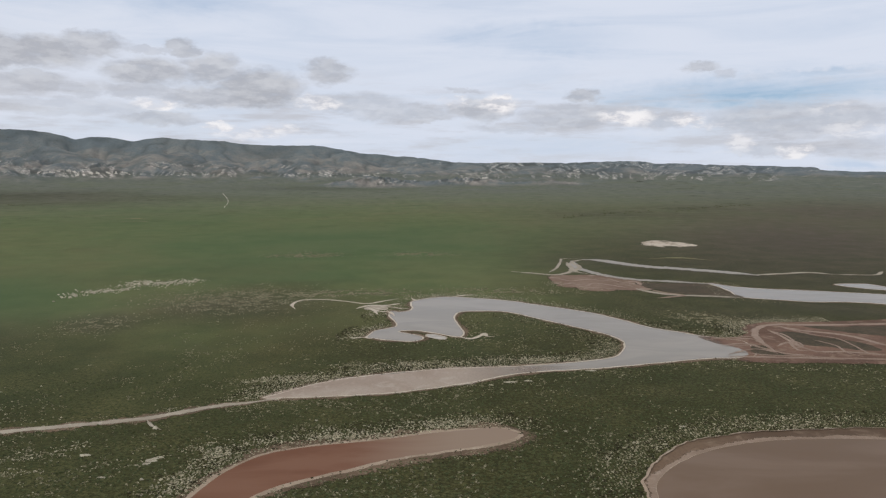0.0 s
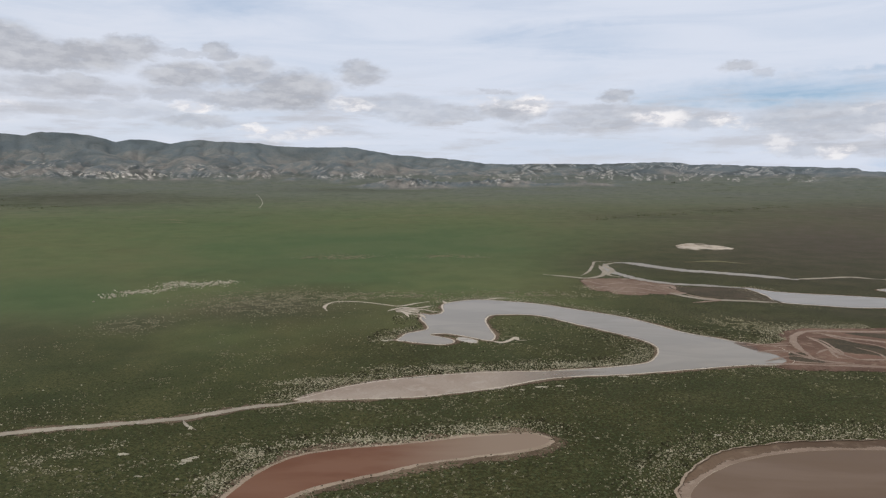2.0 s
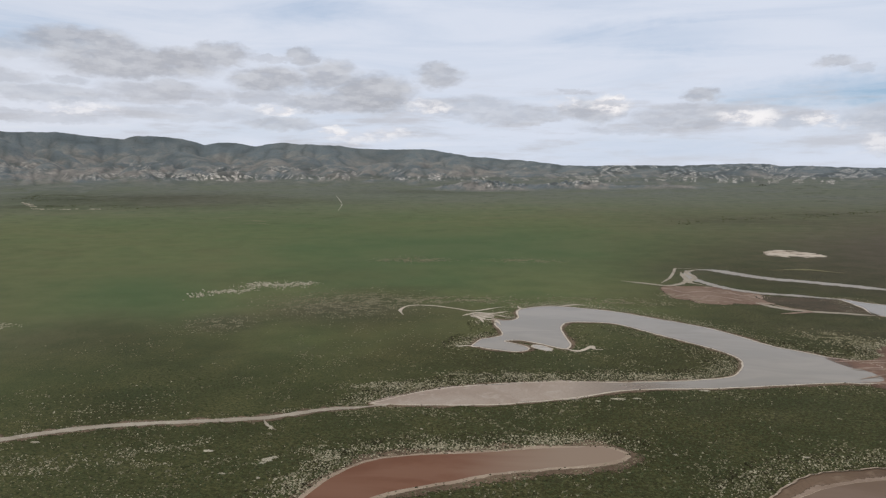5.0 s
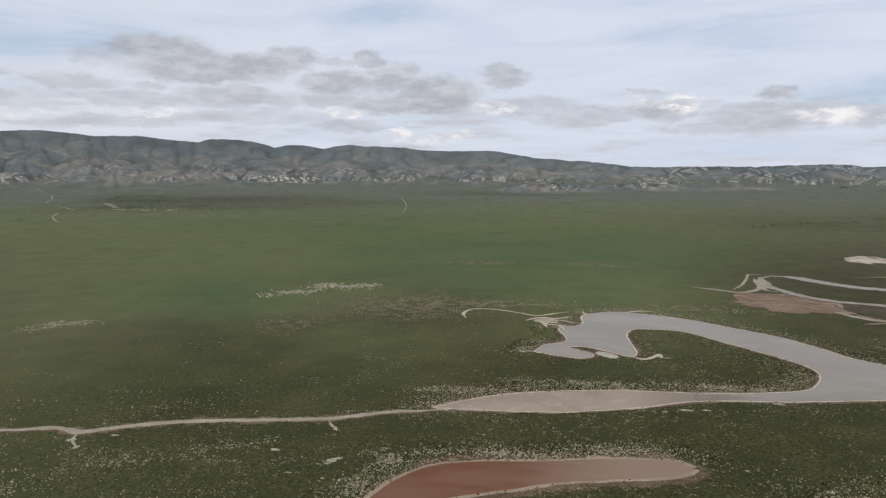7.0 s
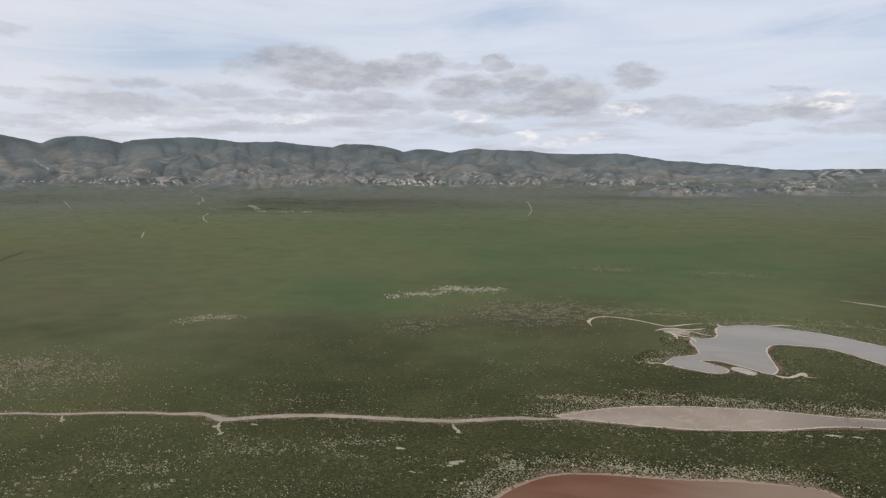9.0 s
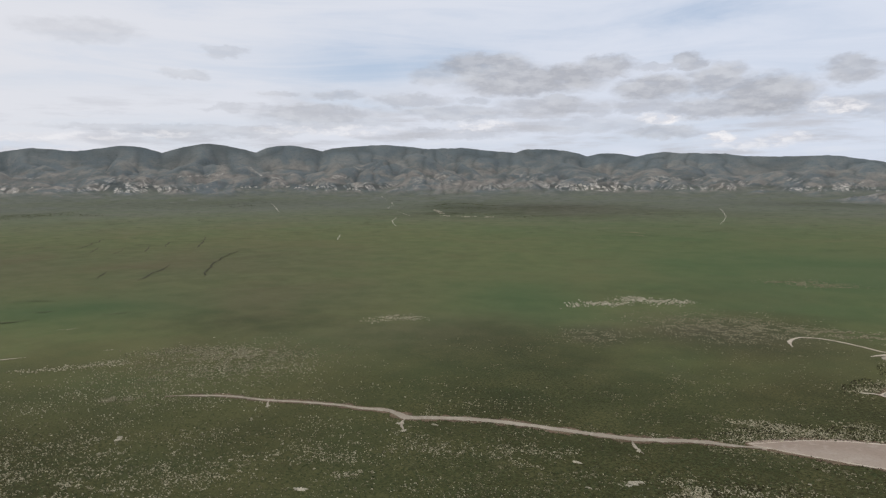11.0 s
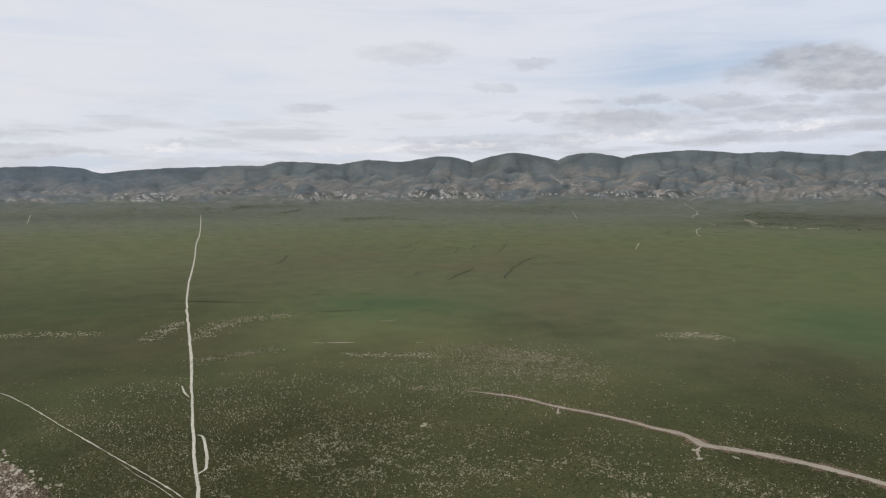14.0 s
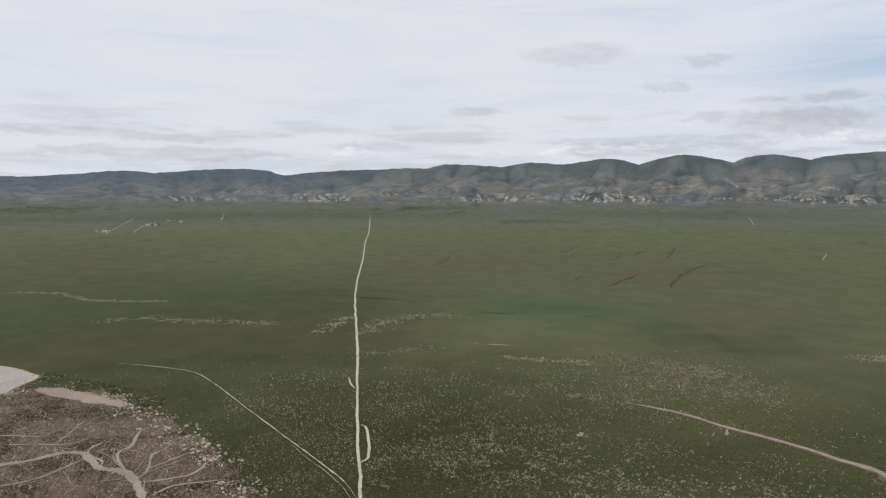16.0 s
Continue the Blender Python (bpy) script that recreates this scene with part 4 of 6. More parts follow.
POND_BROWN = [
    (66.4, 194.9), (66.5, 203.1), (67.6, 209.8), (70.3, 215.7), (76.8, 224.2), (85.4, 232.6), (97.2, 240.1), (109.8, 245.7),
    (124.0, 249.4), (142.0, 251.4), (166.9, 250.9), (192.9, 248.3), (212.9, 239.6), (206.5, 220.9), (172.1, 197.4), (111.9, 181.1),
    (77.1, 183.9),
]
POND_BANK = [
    (63.9, 194.9), (63.8, 203.1), (64.0, 209.6), (66.7, 217.7), (71.8, 226.7), (79.9, 237.0), (89.2, 246.3), (99.4, 251.2),
    (111.7, 255.2), (123.8, 258.0), (135.3, 259.2), (153.8, 261.0), (174.1, 262.4), (205.4, 259.2), (228.0, 247.6), (218.0, 221.2),
    (174.7, 190.6), (106.2, 171.2), (69.6, 176.4),
]
LAGOON = [
    (238.2, 612.7), (253.5, 595.0), (277.9, 584.0), (315.9, 574.0), (362.3, 558.9), (418.6, 540.5), (426.1, 506.2), (374.2, 492.8),
    (336.4, 518.1), (311.9, 526.2), (285.8, 526.2), (267.2, 532.6), (237.8, 546.4), (240.7, 575.6),
]
SLIVER = [
    (348.8, 608.9), (377.6, 613.3), (386.9, 597.8), (412.3, 576.3), (407.6, 562.8), (375.9, 580.4), (362.7, 588.7),
]
ISLET_POOL = [
    (-9.2, 416.0), (-4.0, 414.7), (2.2, 407.8), (0.5, 402.3), (-4.6, 405.0), (-9.8, 410.4),
]
CORNER_POND = [
    (-512.6, -251.1), (-502.4, -201.6), (-483.4, -175.2), (-470.9, -159.8), (-456.1, -147.3), (-448.8, -143.8), (-436.2, -146.9), (-422.4, -149.4),
    (-417.5, -151.9), (-413.6, -172.2), (-427.1, -210.1),
]
MUDFLAT = [
    (-430.8, -227.7), (-417.1, -173.6), (-420.0, -147.2), (-421.4, -133.5), (-410.5, -107.6), (-389.7, -85.9), (-376.2, -78.2), (-361.8, -66.9),
    (-336.0, -52.5), (-319.9, -40.7), (-297.5, -31.2), (-280.7, -23.2), (-254.2, -13.3), (-232.0, -8.7), (-209.1, -33.7), (-220.0, -82.0),
    (-256.7, -137.9),
]
DELTA = [
    (156.3, 411.2), (171.8, 407.4), (188.7, 419.0), (194.4, 434.4), (209.7, 449.6), (250.8, 453.2), (299.5, 459.9), (337.5, 464.0),
    (263.0, 350.7), (233.7, 356.3), (184.0, 357.0), (158.8, 360.8), (169.6, 371.6), (168.5, 387.4), (160.0, 398.8),
]
FAR_DELTA = [
    (108.0, 636.4), (118.4, 650.2), (132.5, 653.7), (147.1, 646.7), (164.1, 629.7), (176.0, 616.7), (175.5, 592.3), (157.1, 583.6), (137.2, 580.8), (124.3, 583.6), (125.0, 601.2), (111.0, 595.2), (107.3, 613.5),
]
WEST_ARM = [
    (-77.1, 296.3), (-67.9, 307.0), (-56.8, 317.2), (-39.3, 327.2), (-17.7, 333.8), (4.7, 341.2), (22.0, 343.5), (51.1, 345.9),
    (68.7, 347.1), (50.3, 339.9), (34.1, 334.8), (26.8, 330.8), (12.5, 320.3), (-6.1, 311.6), (-21.4, 305.5), (-46.3, 300.5),
    (-61.1, 298.4), (-70.6, 296.3),
]
SALT_PAN = [
    (279.4, 952.7), (309.2, 982.2), (326.2, 965.4), (338.0, 941.8), (312.2, 914.7), (286.8, 919.1),
]
ISLAND_A = [
    (208.9, 422.3), (218.2, 425.6), (229.0, 412.7), (243.1, 401.7), (247.7, 384.3), (239.6, 379.6), (227.9, 386.7), (211.2, 391.8),
    (207.8, 404.7),
]
ISLAND_B = [
    (234.5, 440.0), (254.8, 440.2), (288.5, 442.6), (313.0, 439.8), (291.9, 409.3), (270.8, 414.7), (255.7, 423.2), (243.2, 432.4),
]
ISLAND_C = [
    (175.8, 385.8), (184.1, 389.8), (183.5, 377.4), (188.3, 371.9), (177.8, 369.3), (172.6, 374.8),
]
ISLAND_D = [
    (174.1, 613.5), (199.5, 610.4), (228.6, 607.3), (234.9, 595.2), (236.3, 553.8), (235.7, 543.7), (212.4, 551.3), (194.0, 564.3), (181.2, 583.6),
]
SILT_STRIP = [
    (-421.4, -133.5), (-416.7, -120.7), (-404.2, -103.2), (-390.1, -87.3), (-380.9, -81.8), (-385.9, -90.5), (-396.0, -106.7), (-407.5, -120.9),
    (-413.7, -128.3),
]
STAR = [
    (-56.0, 495.0), (-52.6, 501.9), (-48.7, 504.6), (-43.3, 500.9), (-40.8, 491.9), (-43.0, 490.9), (-46.2, 492.0), (-46.8, 484.3),
    (-50.3, 490.7), (-53.3, 491.7),
]
SHORES = []


def make_lake(name, points, mat, label, rim=1.2, bank=5.0, seed=0, keep=True, z=0.06, crust=SALT):
    line = coast(points, 2.0, 0.5, seed)
    thing = anchor(name, label, "lake", kind="structure")
    part("water", sheet("water", line, z, mat), thing)
    if rim:
        part("salt_rim", shore("salt_rim", line, 0.4, rim, crust, z + 0.03, 0.02, seed + 1), thing, "thin rim of pale salt crust")
    if bank:
        part("mud_bank", shore("mud_bank", line, 0.2, bank, BANK, z + 0.01, -0.02, seed + 2), thing, "brown bank of damp earth")
    if keep:
        SHORES.append(line)
    return line


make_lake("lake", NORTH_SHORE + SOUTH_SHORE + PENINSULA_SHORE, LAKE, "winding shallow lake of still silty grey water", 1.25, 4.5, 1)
make_lake("red_pond", POND_RED, RED_WATER, "long pond of rust-red salty water with a pale rim", 2.4, 8.0, 2, crust=POND_RIM)
make_lake("brown_pond", POND_BROWN, BROWN_WATER, "round brown salty pond below a low earth bank", 1.2, 0, 3, keep=False, crust=POND_RIM)
make_lake("lagoon", LAGOON, LAKE, "long grey lagoon across the plain", 1.5, 5.0, 4)
make_lake("lagoon", SLIVER, LAKE, "thin sliver of grey water beyond the lagoon", 1.5, 4.0, 5)
make_lake("pool", ISLET_POOL, PALE_WATER, "small pool beside the lake", 0.8, 0, 6)
# the sky's reflection in this pond is put into its pale base colour
make_lake("corner_pond", CORNER_POND, PALE_WATER, "pale grey pond at the edge of the mudflat", 1.5, 4.0, 7)


def make_flat(name, points, mat, z, label, step=2.0, wobble=2.0, seed=0, keep=True, margin=4.0):
    line = coast(points, step, wobble, seed)
    n = len(line)
    tris = np.array(tessellate_polygon([[Vector((x, y, 0)) for x, y in line]]))
    out = -side(line, True) * (margin * (0.4 + 1.2 * fbm(np.arange(n) * 0.17, np.full(n, 1.7), 3, seed)))[:, None]
    plan = np.vstack([line, line + out])
    k = np.arange(n)
    ring = np.vstack([np.c_[k, (k + 1) % n, n + k], np.c_[(k + 1) % n, n + (k + 1) % n, n + k]])
    verts = np.c_[plan, rise(plan[:, 0], plan[:, 1]) + np.r_[np.full(n, z), np.full(n, 0.02)]]
    me = mesh_of(name, verts, np.vstack([tris, ring]), mat, False, {"edge": np.r_[np.zeros(n), np.ones(n)]})
    tagged(new(name, me), label, "mudflat", kind="structure")
    if keep:
        SHORES.append(line)
    return line


BANK_LINE = coast(POND_BANK, 1.5, 1.4, 8)
SHORES.append(BANK_LINE)
pond_bank = anchor("pond_bank", "low brown earth bank round the pond with a pale lip", "bank", kind="structure")
part("slope", sheet("slope", BANK_LINE, 0.03, POND_SLOPE), pond_bank)
part("lip", shore("lip", BANK_LINE, 0.5, 0.8, POND_RIM, 0.35, -0.02, 9), pond_bank, "pale crumbling lip")
part("strand", shore("strand", coast(POND_BROWN, 2.0, 0.5, 3), 0.3, 4.0, STRAND, 0.085, 0.034, 10), pond_bank, "pale wet strand")
make_flat("mud_reach", WEST_ARM, REACH, 0.075, "dry pinkish mud in the narrow reach of the lake", 2.0, 1.0, 11, False)
make_flat("red_mudflat", DELTA, RED_MUD, 0.08, "red-brown mudflat cut by pale creeks", 2.0, 1.5, 12)
make_flat("red_mudflat", FAR_DELTA, RED_SAND, 0.05, "distant red-brown mudflat beside the lagoon", 3.0, 5.0, 13, True, 14.0)
RILL_LINE = make_flat("eroded_mudflat", MUDFLAT, RILLS, 0.035, "brown eroded mudflat with branching pale rills", 2.0, 4.0, 14, False)
make_flat("silt_strip", SILT_STRIP, MUD, 0.05, "beige strip of bare silt beside the pond", 2.0, 2.5, 19, True)
make_flat("salt_star", STAR, SILT, 0.06, "pale star-shaped salt flat at the head of the lake", 2.0, 1.0, 20, False, 2.5)
make_flat("salt_pan", SALT_PAN, PAN, 0.06, "white salt pan on the plain", 2.0, 14.0, 15, False, 8.0)
for isle in (ISLAND_A, ISLAND_B, ISLAND_C, ISLAND_D):
    make_flat("scrub_island", isle, ISLAND, 0.09, "dark scrubby island in the red mudflat", 2.0, 2.5, 18, False, 5.0)

# ---------------------------------------------------------------- roads, trails and creeks
ROADS = {}
ROADS["road"] = (1.25, [(-200.1, 21.7), (-245.1, 26.3), (-266.4, 28.4), (-319.1, 33.3), (-373.1, 39.1), (-449.5, 46.5), (-478.4, 50.3), (-563.3, 57.9), (-713.8, 71.8), (-761.8, 77.3), (-904.4, 95.6), (-1164.3, 131.8), (-1446.0, 167.4), (-1771.4, 215.3), (-2530.6, 312.0)])
ROADS["road_loop"] = (0.8, [(-324.4, 35.1), (-322.4, 36.8), (-316.7, 37.2), (-306.9, 36.5), (-296.3, 35.7), (-287.8, 34.4), (-282.3, 33.3), (-280.1, 31.6), (-278.6, 30.0)])
ROADS["trail"] = (0.34, [(-237.2, 25.8), (-260.0, 21.9), (-285.0, 12.4), (-306.7, 3.6), (-338.2, -9.3), (-376.3, -24.7), (-413.2, -39.4), (-441.8, -53.6), (-456.5, -70.4), (-470.2, -92.9), (-477.8, -107.9)])
ROADS["rut"] = (0.12, [(-303.8, 3.1), (-288.0, 8.6), (-273.8, 14.8), (-257.8, 20.2), (-246.2, 22.7)])
ROADS["side_trail"] = (0.7, [(-387.0, 38.6), (-396.7, 37.3), (-411.4, 37.4)])
CREEKS = {}
CREEKS["creek_lower"] = (2.8, [(-72.4, 294.6), (-83.8, 289.3), (-97.8, 283.8), (-108.6, 276.9), (-119.3, 270.2), (-133.5, 265.2), (-148.3, 261.0), (-163.1, 256.5), (-180.1, 250.4), (-195.6, 242.0), (-205.4, 234.7), (-212.4, 229.9), (-220.1, 231.2), (-228.7, 231.5), (-240.0, 225.8)])
CREEKS["creek_upper"] = (1.6, [(-212.1, 231.0), (-224.6, 230.9), (-238.6, 225.8), (-250.9, 222.1), (-267.8, 214.2), (-284.1, 204.8), (-303.9, 196.9), (-319.9, 185.5), (-330.5, 175.8)])
CREEKS["spur_a"] = (0.8, [(-283.6, 205.8), (-279.8, 201.8), (-273.5, 197.4)])
CREEKS["spur_b"] = (0.9, [(-211.9, 229.6), (-208.5, 222.2), (-200.0, 215.3)])
CREEKS["spur_c"] = (0.8, [(-119.3, 269.5), (-114.1, 262.0), (-108.6, 257.6)])
CREEKS["star_a"] = (1.7, [(-106.5, 490.5), (-112.2, 507.4), (-109.9, 523.1), (-103.1, 528.1), (-89.1, 527.9), (-70.5, 519.3), (-56.8, 512.3), (-45.0, 523.8), (-34.4, 533.4)])
CREEKS["star_b"] = (2.0, [(-63.0, 493.8), (-54.0, 505.8), (-41.4, 506.1), (-30.7, 515.4)])
CREEKS["star_c"] = (1.8, [(-45.5, 473.7), (-50.2, 489.4), (-56.8, 493.7)])
CREEKS["star_d"] = (1.6, [(-51.1, 497.6), (-42.1, 489.4), (-37.8, 485.7)])
CREEKS["star_e"] = (1.5, [(-55.2, 498.0), (-46.6, 485.7), (-37.5, 481.6), (-33.3, 468.4)])
CREEKS["star_f"] = (1.4, [(-50.3, 497.7), (-38.9, 500.4), (-29.4, 493.6), (-23.0, 496.4)])
CREEKS["tip_a"] = (1.8, [(-54.6, 405.5), (-50.0, 406.8), (-45.3, 406.7)])
CREEKS["tip_b"] = (1.8, [(9.7, 409.1), (16.3, 404.7), (21.3, 409.3), (25.9, 418.2), (26.8, 411.1), (31.6, 410.7)])
CREEKS["tip_c"] = (2, [(7.2, 541.6), (18.7, 549.4), (27.8, 549.9)])
CREEKS["tip_d"] = (2, [(-17.1, 531.6), (-21.3, 527.1), (-24.8, 536.6)])
CREEKS["strip_a"] = (11, [(155.6, 775.9), (175.1, 771.8), (193.3, 743.9), (216.3, 718.2), (241.8, 706.2), (279.1, 683.2), (305.7, 661.2)])
CREEKS["strip_b"] = (4.5, [(304.9, 665.5), (336.1, 673.3), (362.8, 681.8), (381.5, 670.1)])
CREEKS["strip_c"] = (2.5, [(381.5, 670.1), (399.1, 667.1), (421.7, 668.1), (442.4, 690.6)])
CREEKS["strip_d"] = (6.5, [(143.4, 765.3), (138.2, 711.6), (146.3, 680.5), (158.9, 651.3), (180.1, 631.1), (208.5, 622.3), (237.0, 609.7)])
CREEKS["strip_e"] = (4.2, [(164.0, 582.1), (175.2, 563.4), (190.4, 553.4), (215.8, 548.1), (236.6, 543.7)])
CREEKS["strip_f"] = (4, [(67.9, 681.4), (86.3, 671.5), (109.4, 660.3), (129.7, 690.8), (135.3, 751.5)])
CREEKS["delta_a"] = (3.0, [(324.4, 456.2), (292.7, 449.3), (246.4, 445.0), (219.1, 446.0), (204.3, 437.8), (192.9, 420.5), (187.2, 398.1), (186.0, 383.4), (184.7, 376.1)])
CREEKS["delta_b"] = (3.0, [(215.9, 443.0), (226.7, 428.4), (240.8, 421.6), (250.4, 411.2), (256.6, 392.4), (271.7, 380.1)])
CREEKS["delta_c"] = (2.0, [(155.2, 366.7), (176.1, 365.5), (202.5, 363.6), (237.2, 361.8), (256.1, 357.7)])
CREEKS["delta_d"] = (1.5, [(205.5, 430.1), (206.4, 412.2), (204.4, 391.3), (208.2, 380.0)])
CREEKS["delta_e"] = (1.6, [(168.4, 403.2), (181.9, 407.1), (188.6, 403.2)])
CREEKS["delta_f"] = (1.8, [(160.2, 391.0), (176.6, 394.9), (181.7, 384.6), (190.2, 372.5), (202.4, 369.2)])
CREEKS["delta_g"] = (1.8, [(206.5, 376.8), (225.4, 376.9), (243.1, 371.1), (261.6, 365.7)])
CREEKS["delta_h"] = (1.4, [(191.7, 388.6), (202.8, 397.9), (199.9, 381.2), (207.5, 378.8)])
CREEKS["braid_a"] = (1.1, [(156.9, 404.3), (172.1, 408.6), (187.7, 412.9), (195.8, 418.8)])
CREEKS["braid_b"] = (1.1, [(161.6, 388.3), (174.0, 390.9), (185.0, 394.8)])
CREEKS["braid_c"] = (1.1, [(205.0, 429.4), (209.4, 418.8), (208.9, 407.2), (205.7, 390.9), (207.7, 379.5), (214.5, 373.4)])
CREEKS["braid_d"] = (1.1, [(216.8, 439.0), (225.9, 420.2), (236.8, 408.6), (237.3, 390.9), (235.7, 373.4), (241.9, 369.9)])
CREEKS["braid_e"] = (1.1, [(201.1, 396.2), (208.1, 400.2), (206.9, 389.6), (197.6, 383.2)])
CREEKS["braid_f"] = (1.1, [(165.6, 375.8), (177.9, 369.9), (195.3, 367.6), (211.8, 364.1), (235.5, 360.8)])
CREEKS["braid_g"] = (1.1, [(156.8, 371.1), (174.0, 382.0), (181.8, 379.5), (184.6, 372.2)])
CREEKS["braid_h"] = (1.1, [(221.0, 404.4), (226.8, 390.9), (224.6, 375.8), (228.4, 366.4)])
CREEKS["spit_a"] = (2.0, [(104.6, 675.8), (117.0, 707.6), (129.3, 756.5), (136.0, 781.0), (157.9, 781.0)])
CREEKS["spit_b"] = (3.2, [(156.9, 776.0), (140.9, 751.8), (142.6, 716.0), (131.7, 683.5), (140.9, 668.3)])
CREEKS["delta_fan_a"] = (2.6, [(106.0, 639.7), (116.1, 623.1), (133.6, 633.0), (149.5, 623.1), (162.4, 623.1)])
CREEKS["delta_fan_b"] = (2.6, [(109.1, 598.2), (122.7, 592.3), (134.0, 610.4), (146.9, 601.2), (157.9, 586.5)])
CREEKS["delta_fan_c"] = (2.6, [(153.5, 639.8), (160.8, 616.7), (174.4, 619.9), (173.3, 598.2)])
CREEKS["delta_fan_d"] = (2.6, [(174.7, 578.0), (183.8, 561.6), (194.2, 551.3), (169.8, 538.8)])
TRACKS = []
TRACKS.append([(-526.5, 1659.0), (-594.4, 1916.1), (-739.8, 2328.7)])
TRACKS.append([(-2129.0, 1589.4), (-1955.7, 1474.7), (-1748.7, 1329.7)])
TRACKS.append([(-2238.9, 2262.8), (-2103.4, 2148.1), (-1939.6, 2013.2)])
TRACKS.append([(-1874.7, 1963.0), (-1745.5, 1836.0), (-1664.5, 1731.0), (-1587.1, 1646.1)])
TRACKS.append([(-1304.6, 1389.4), (-1228.5, 1286.3), (-1166.0, 1226.4), (-1108.5, 1172.8)])
TRACKS.append([(-1474.0, 1562.4), (-1395.3, 1513.5), (-1326.8, 1466.3)])
TRACKS.append([(-963.2, 862.8), (-1012.9, 911.3), (-1046.4, 947.1)])
TRACKS.append([(-1764.2, -406.9), (-2068.6, -437.3), (-2410.6, -463.0)])
TRACKS.append([(-1794.6, -350.9), (-1948.1, -366.8), (-2100.8, -378.8)])
TRACKS.append([(-2278.5, -188.4), (-2463.5, -197.9), (-2669.5, -210.1)])
RILL_LINES = []
RILL_LINES.append([(-251.2, -47.0), (-264.4, -51.6), (-279.9, -57.3), (-289.5, -63.5), (-294.6, -72.4), (-304.0, -78.4), (-312.8, -83.2), (-315.6, -92.3), (-309.8, -101.3), (-306.4, -112.6), (-302.4, -134.9)])
RILL_LINES.append([(-280.8, -55.4), (-289.3, -53.7), (-305.2, -54.7), (-310.6, -49.9)])
RILL_LINES.append([(-284.3, -59.8), (-302.5, -67.8), (-312.1, -68.9), (-318.1, -65.6), (-334.3, -65.7), (-341.6, -62.9)])
RILL_LINES.append([(-294.5, -73.0), (-301.8, -73.6), (-313.1, -81.8), (-321.8, -80.6), (-326.1, -75.8)])
RILL_LINES.append([(-277.0, -55.9), (-277.3, -45.9), (-280.8, -36.0), (-292.6, -30.8)])
RILL_LINES.append([(-262.9, -48.5), (-270.9, -40.8), (-271.6, -30.8), (-272.5, -22.6)])
RILL_LINES.append([(-307.3, -81.4), (-297.5, -87.2), (-288.3, -94.5), (-284.1, -104.7), (-278.7, -121.1)])
RILL_LINES.append([(-325.5, -98.4), (-339.4, -96.6), (-358.9, -94.5)])
RILL_LINES.append([(-330.7, -121.2), (-329.0, -107.3), (-325.9, -92.9), (-333.5, -85.7)])
RILL_LINES.append([(-351.5, -151.6), (-344.3, -126.0), (-338.0, -105.5)])
RILL_LINES.append([(-287.8, -55.9), (-295.1, -48.6), (-302.9, -40.9), (-306.3, -35.6)])
RILL_LINES.append([(-285.6, -53.0), (-279.6, -56.4)])
GULLIES = []
GULLIES.append([(-2604.8, 336.0), (-2718.7, 433.7), (-2960.3, 577.0), (-2992.7, 749.8)])
GULLIES.append([(-2480.1, 545.5), (-2536.6, 615.1), (-2695.8, 699.6)])
GULLIES.append([(-2077.1, 667.9), (-2120.9, 772.3), (-2176.1, 869.7)])
GULLIES.append([(-2133.1, 690.4), (-2175.8, 792.5), (-2174.6, 916.2)])
GULLIES.append([(-3107.4, 371.5), (-3153.0, 506.8), (-3196.6, 740.5)])
GULLIES.append([(-2049.8, 1374.4), (-2108.5, 1448.5), (-2144.5, 1495.4)])
GULLIES.append([(-1470.8, 1725.9), (-1443.1, 1859.4), (-1304.5, 1847.7)])
GULLIES.append([(-1316.8, 1584.9), (-1234.3, 1635.1), (-1137.1, 1677.3)])
GULLIES.append([(-1080.1, 1593.7), (-1033.5, 1629.3), (-1018.7, 1683.6)])
GULLIES.append([(-2911.3, 86.8), (-2791.1, 165.8), (-2799.9, 270.8)])
GULLIES.append([(268.4, 1425.6), (357.3, 1533.2), (471.3, 1602.7)])
GULLIES.append([(522.8, 1620.7), (649.3, 1711.2), (796.5, 1808.8)])
GULLIES.append([(-1564.3, 1853.2), (-1616.8, 2038.8), (-1403.8, 2015.7)])
GULLIES.append([(-2744.1, -973.0), (-2659.5, -838.3), (-2727.3, -768.2)])
GULLIES.append([(-2723.2, 302.5), (-2925.8, 469.4), (-2781.4, 586.5)])
GULLIES.append([(-2002.4, 645.6), (-2087.1, 821.7), (-1987.8, 876.1)])
GULLIES.append([(-1153.2, 462.6), (-1174.1, 493.4), (-1259.2, 559.7), (-1300.7, 591.0)])
GULLIES.append([(-1079.3, 455.6), (-1100.7, 478.4), (-1162.7, 516.8)])
GULLIES.append([(-749.7, 372.1), (-778.4, 400.7), (-801.4, 420.9), (-866.9, 480.1)])
GULLIES.append([(-1090.2, 594.4), (-1155.1, 638.4), (-1178.9, 670.5)])
GULLIES.append([(-1033.2, 529.8), (-1083.5, 561.3), (-1119.7, 582.3)])
GULLIES.append([(-1032.4, 618.8), (-1130.0, 689.8), (-1212.1, 743.9)])
GULLIES.append([(-718.4, 435.5), (-809.4, 504.2), (-887.2, 572.8), (-953.2, 648.5)])
GULLIES.append([(-1044.7, 484.9), (-1067.2, 503.8), (-1109.3, 531.5)])
GULLIES.append([(-802.8, 351.1), (-826.7, 369.6), (-858.3, 390.6)])
GULLIES.append([(-746.7, 53.9), (-715.3, 93.3), (-675.1, 151.4)])
GULLIES.append([(-695.2, 37.6), (-682.3, 63.6), (-682.4, 84.8)])
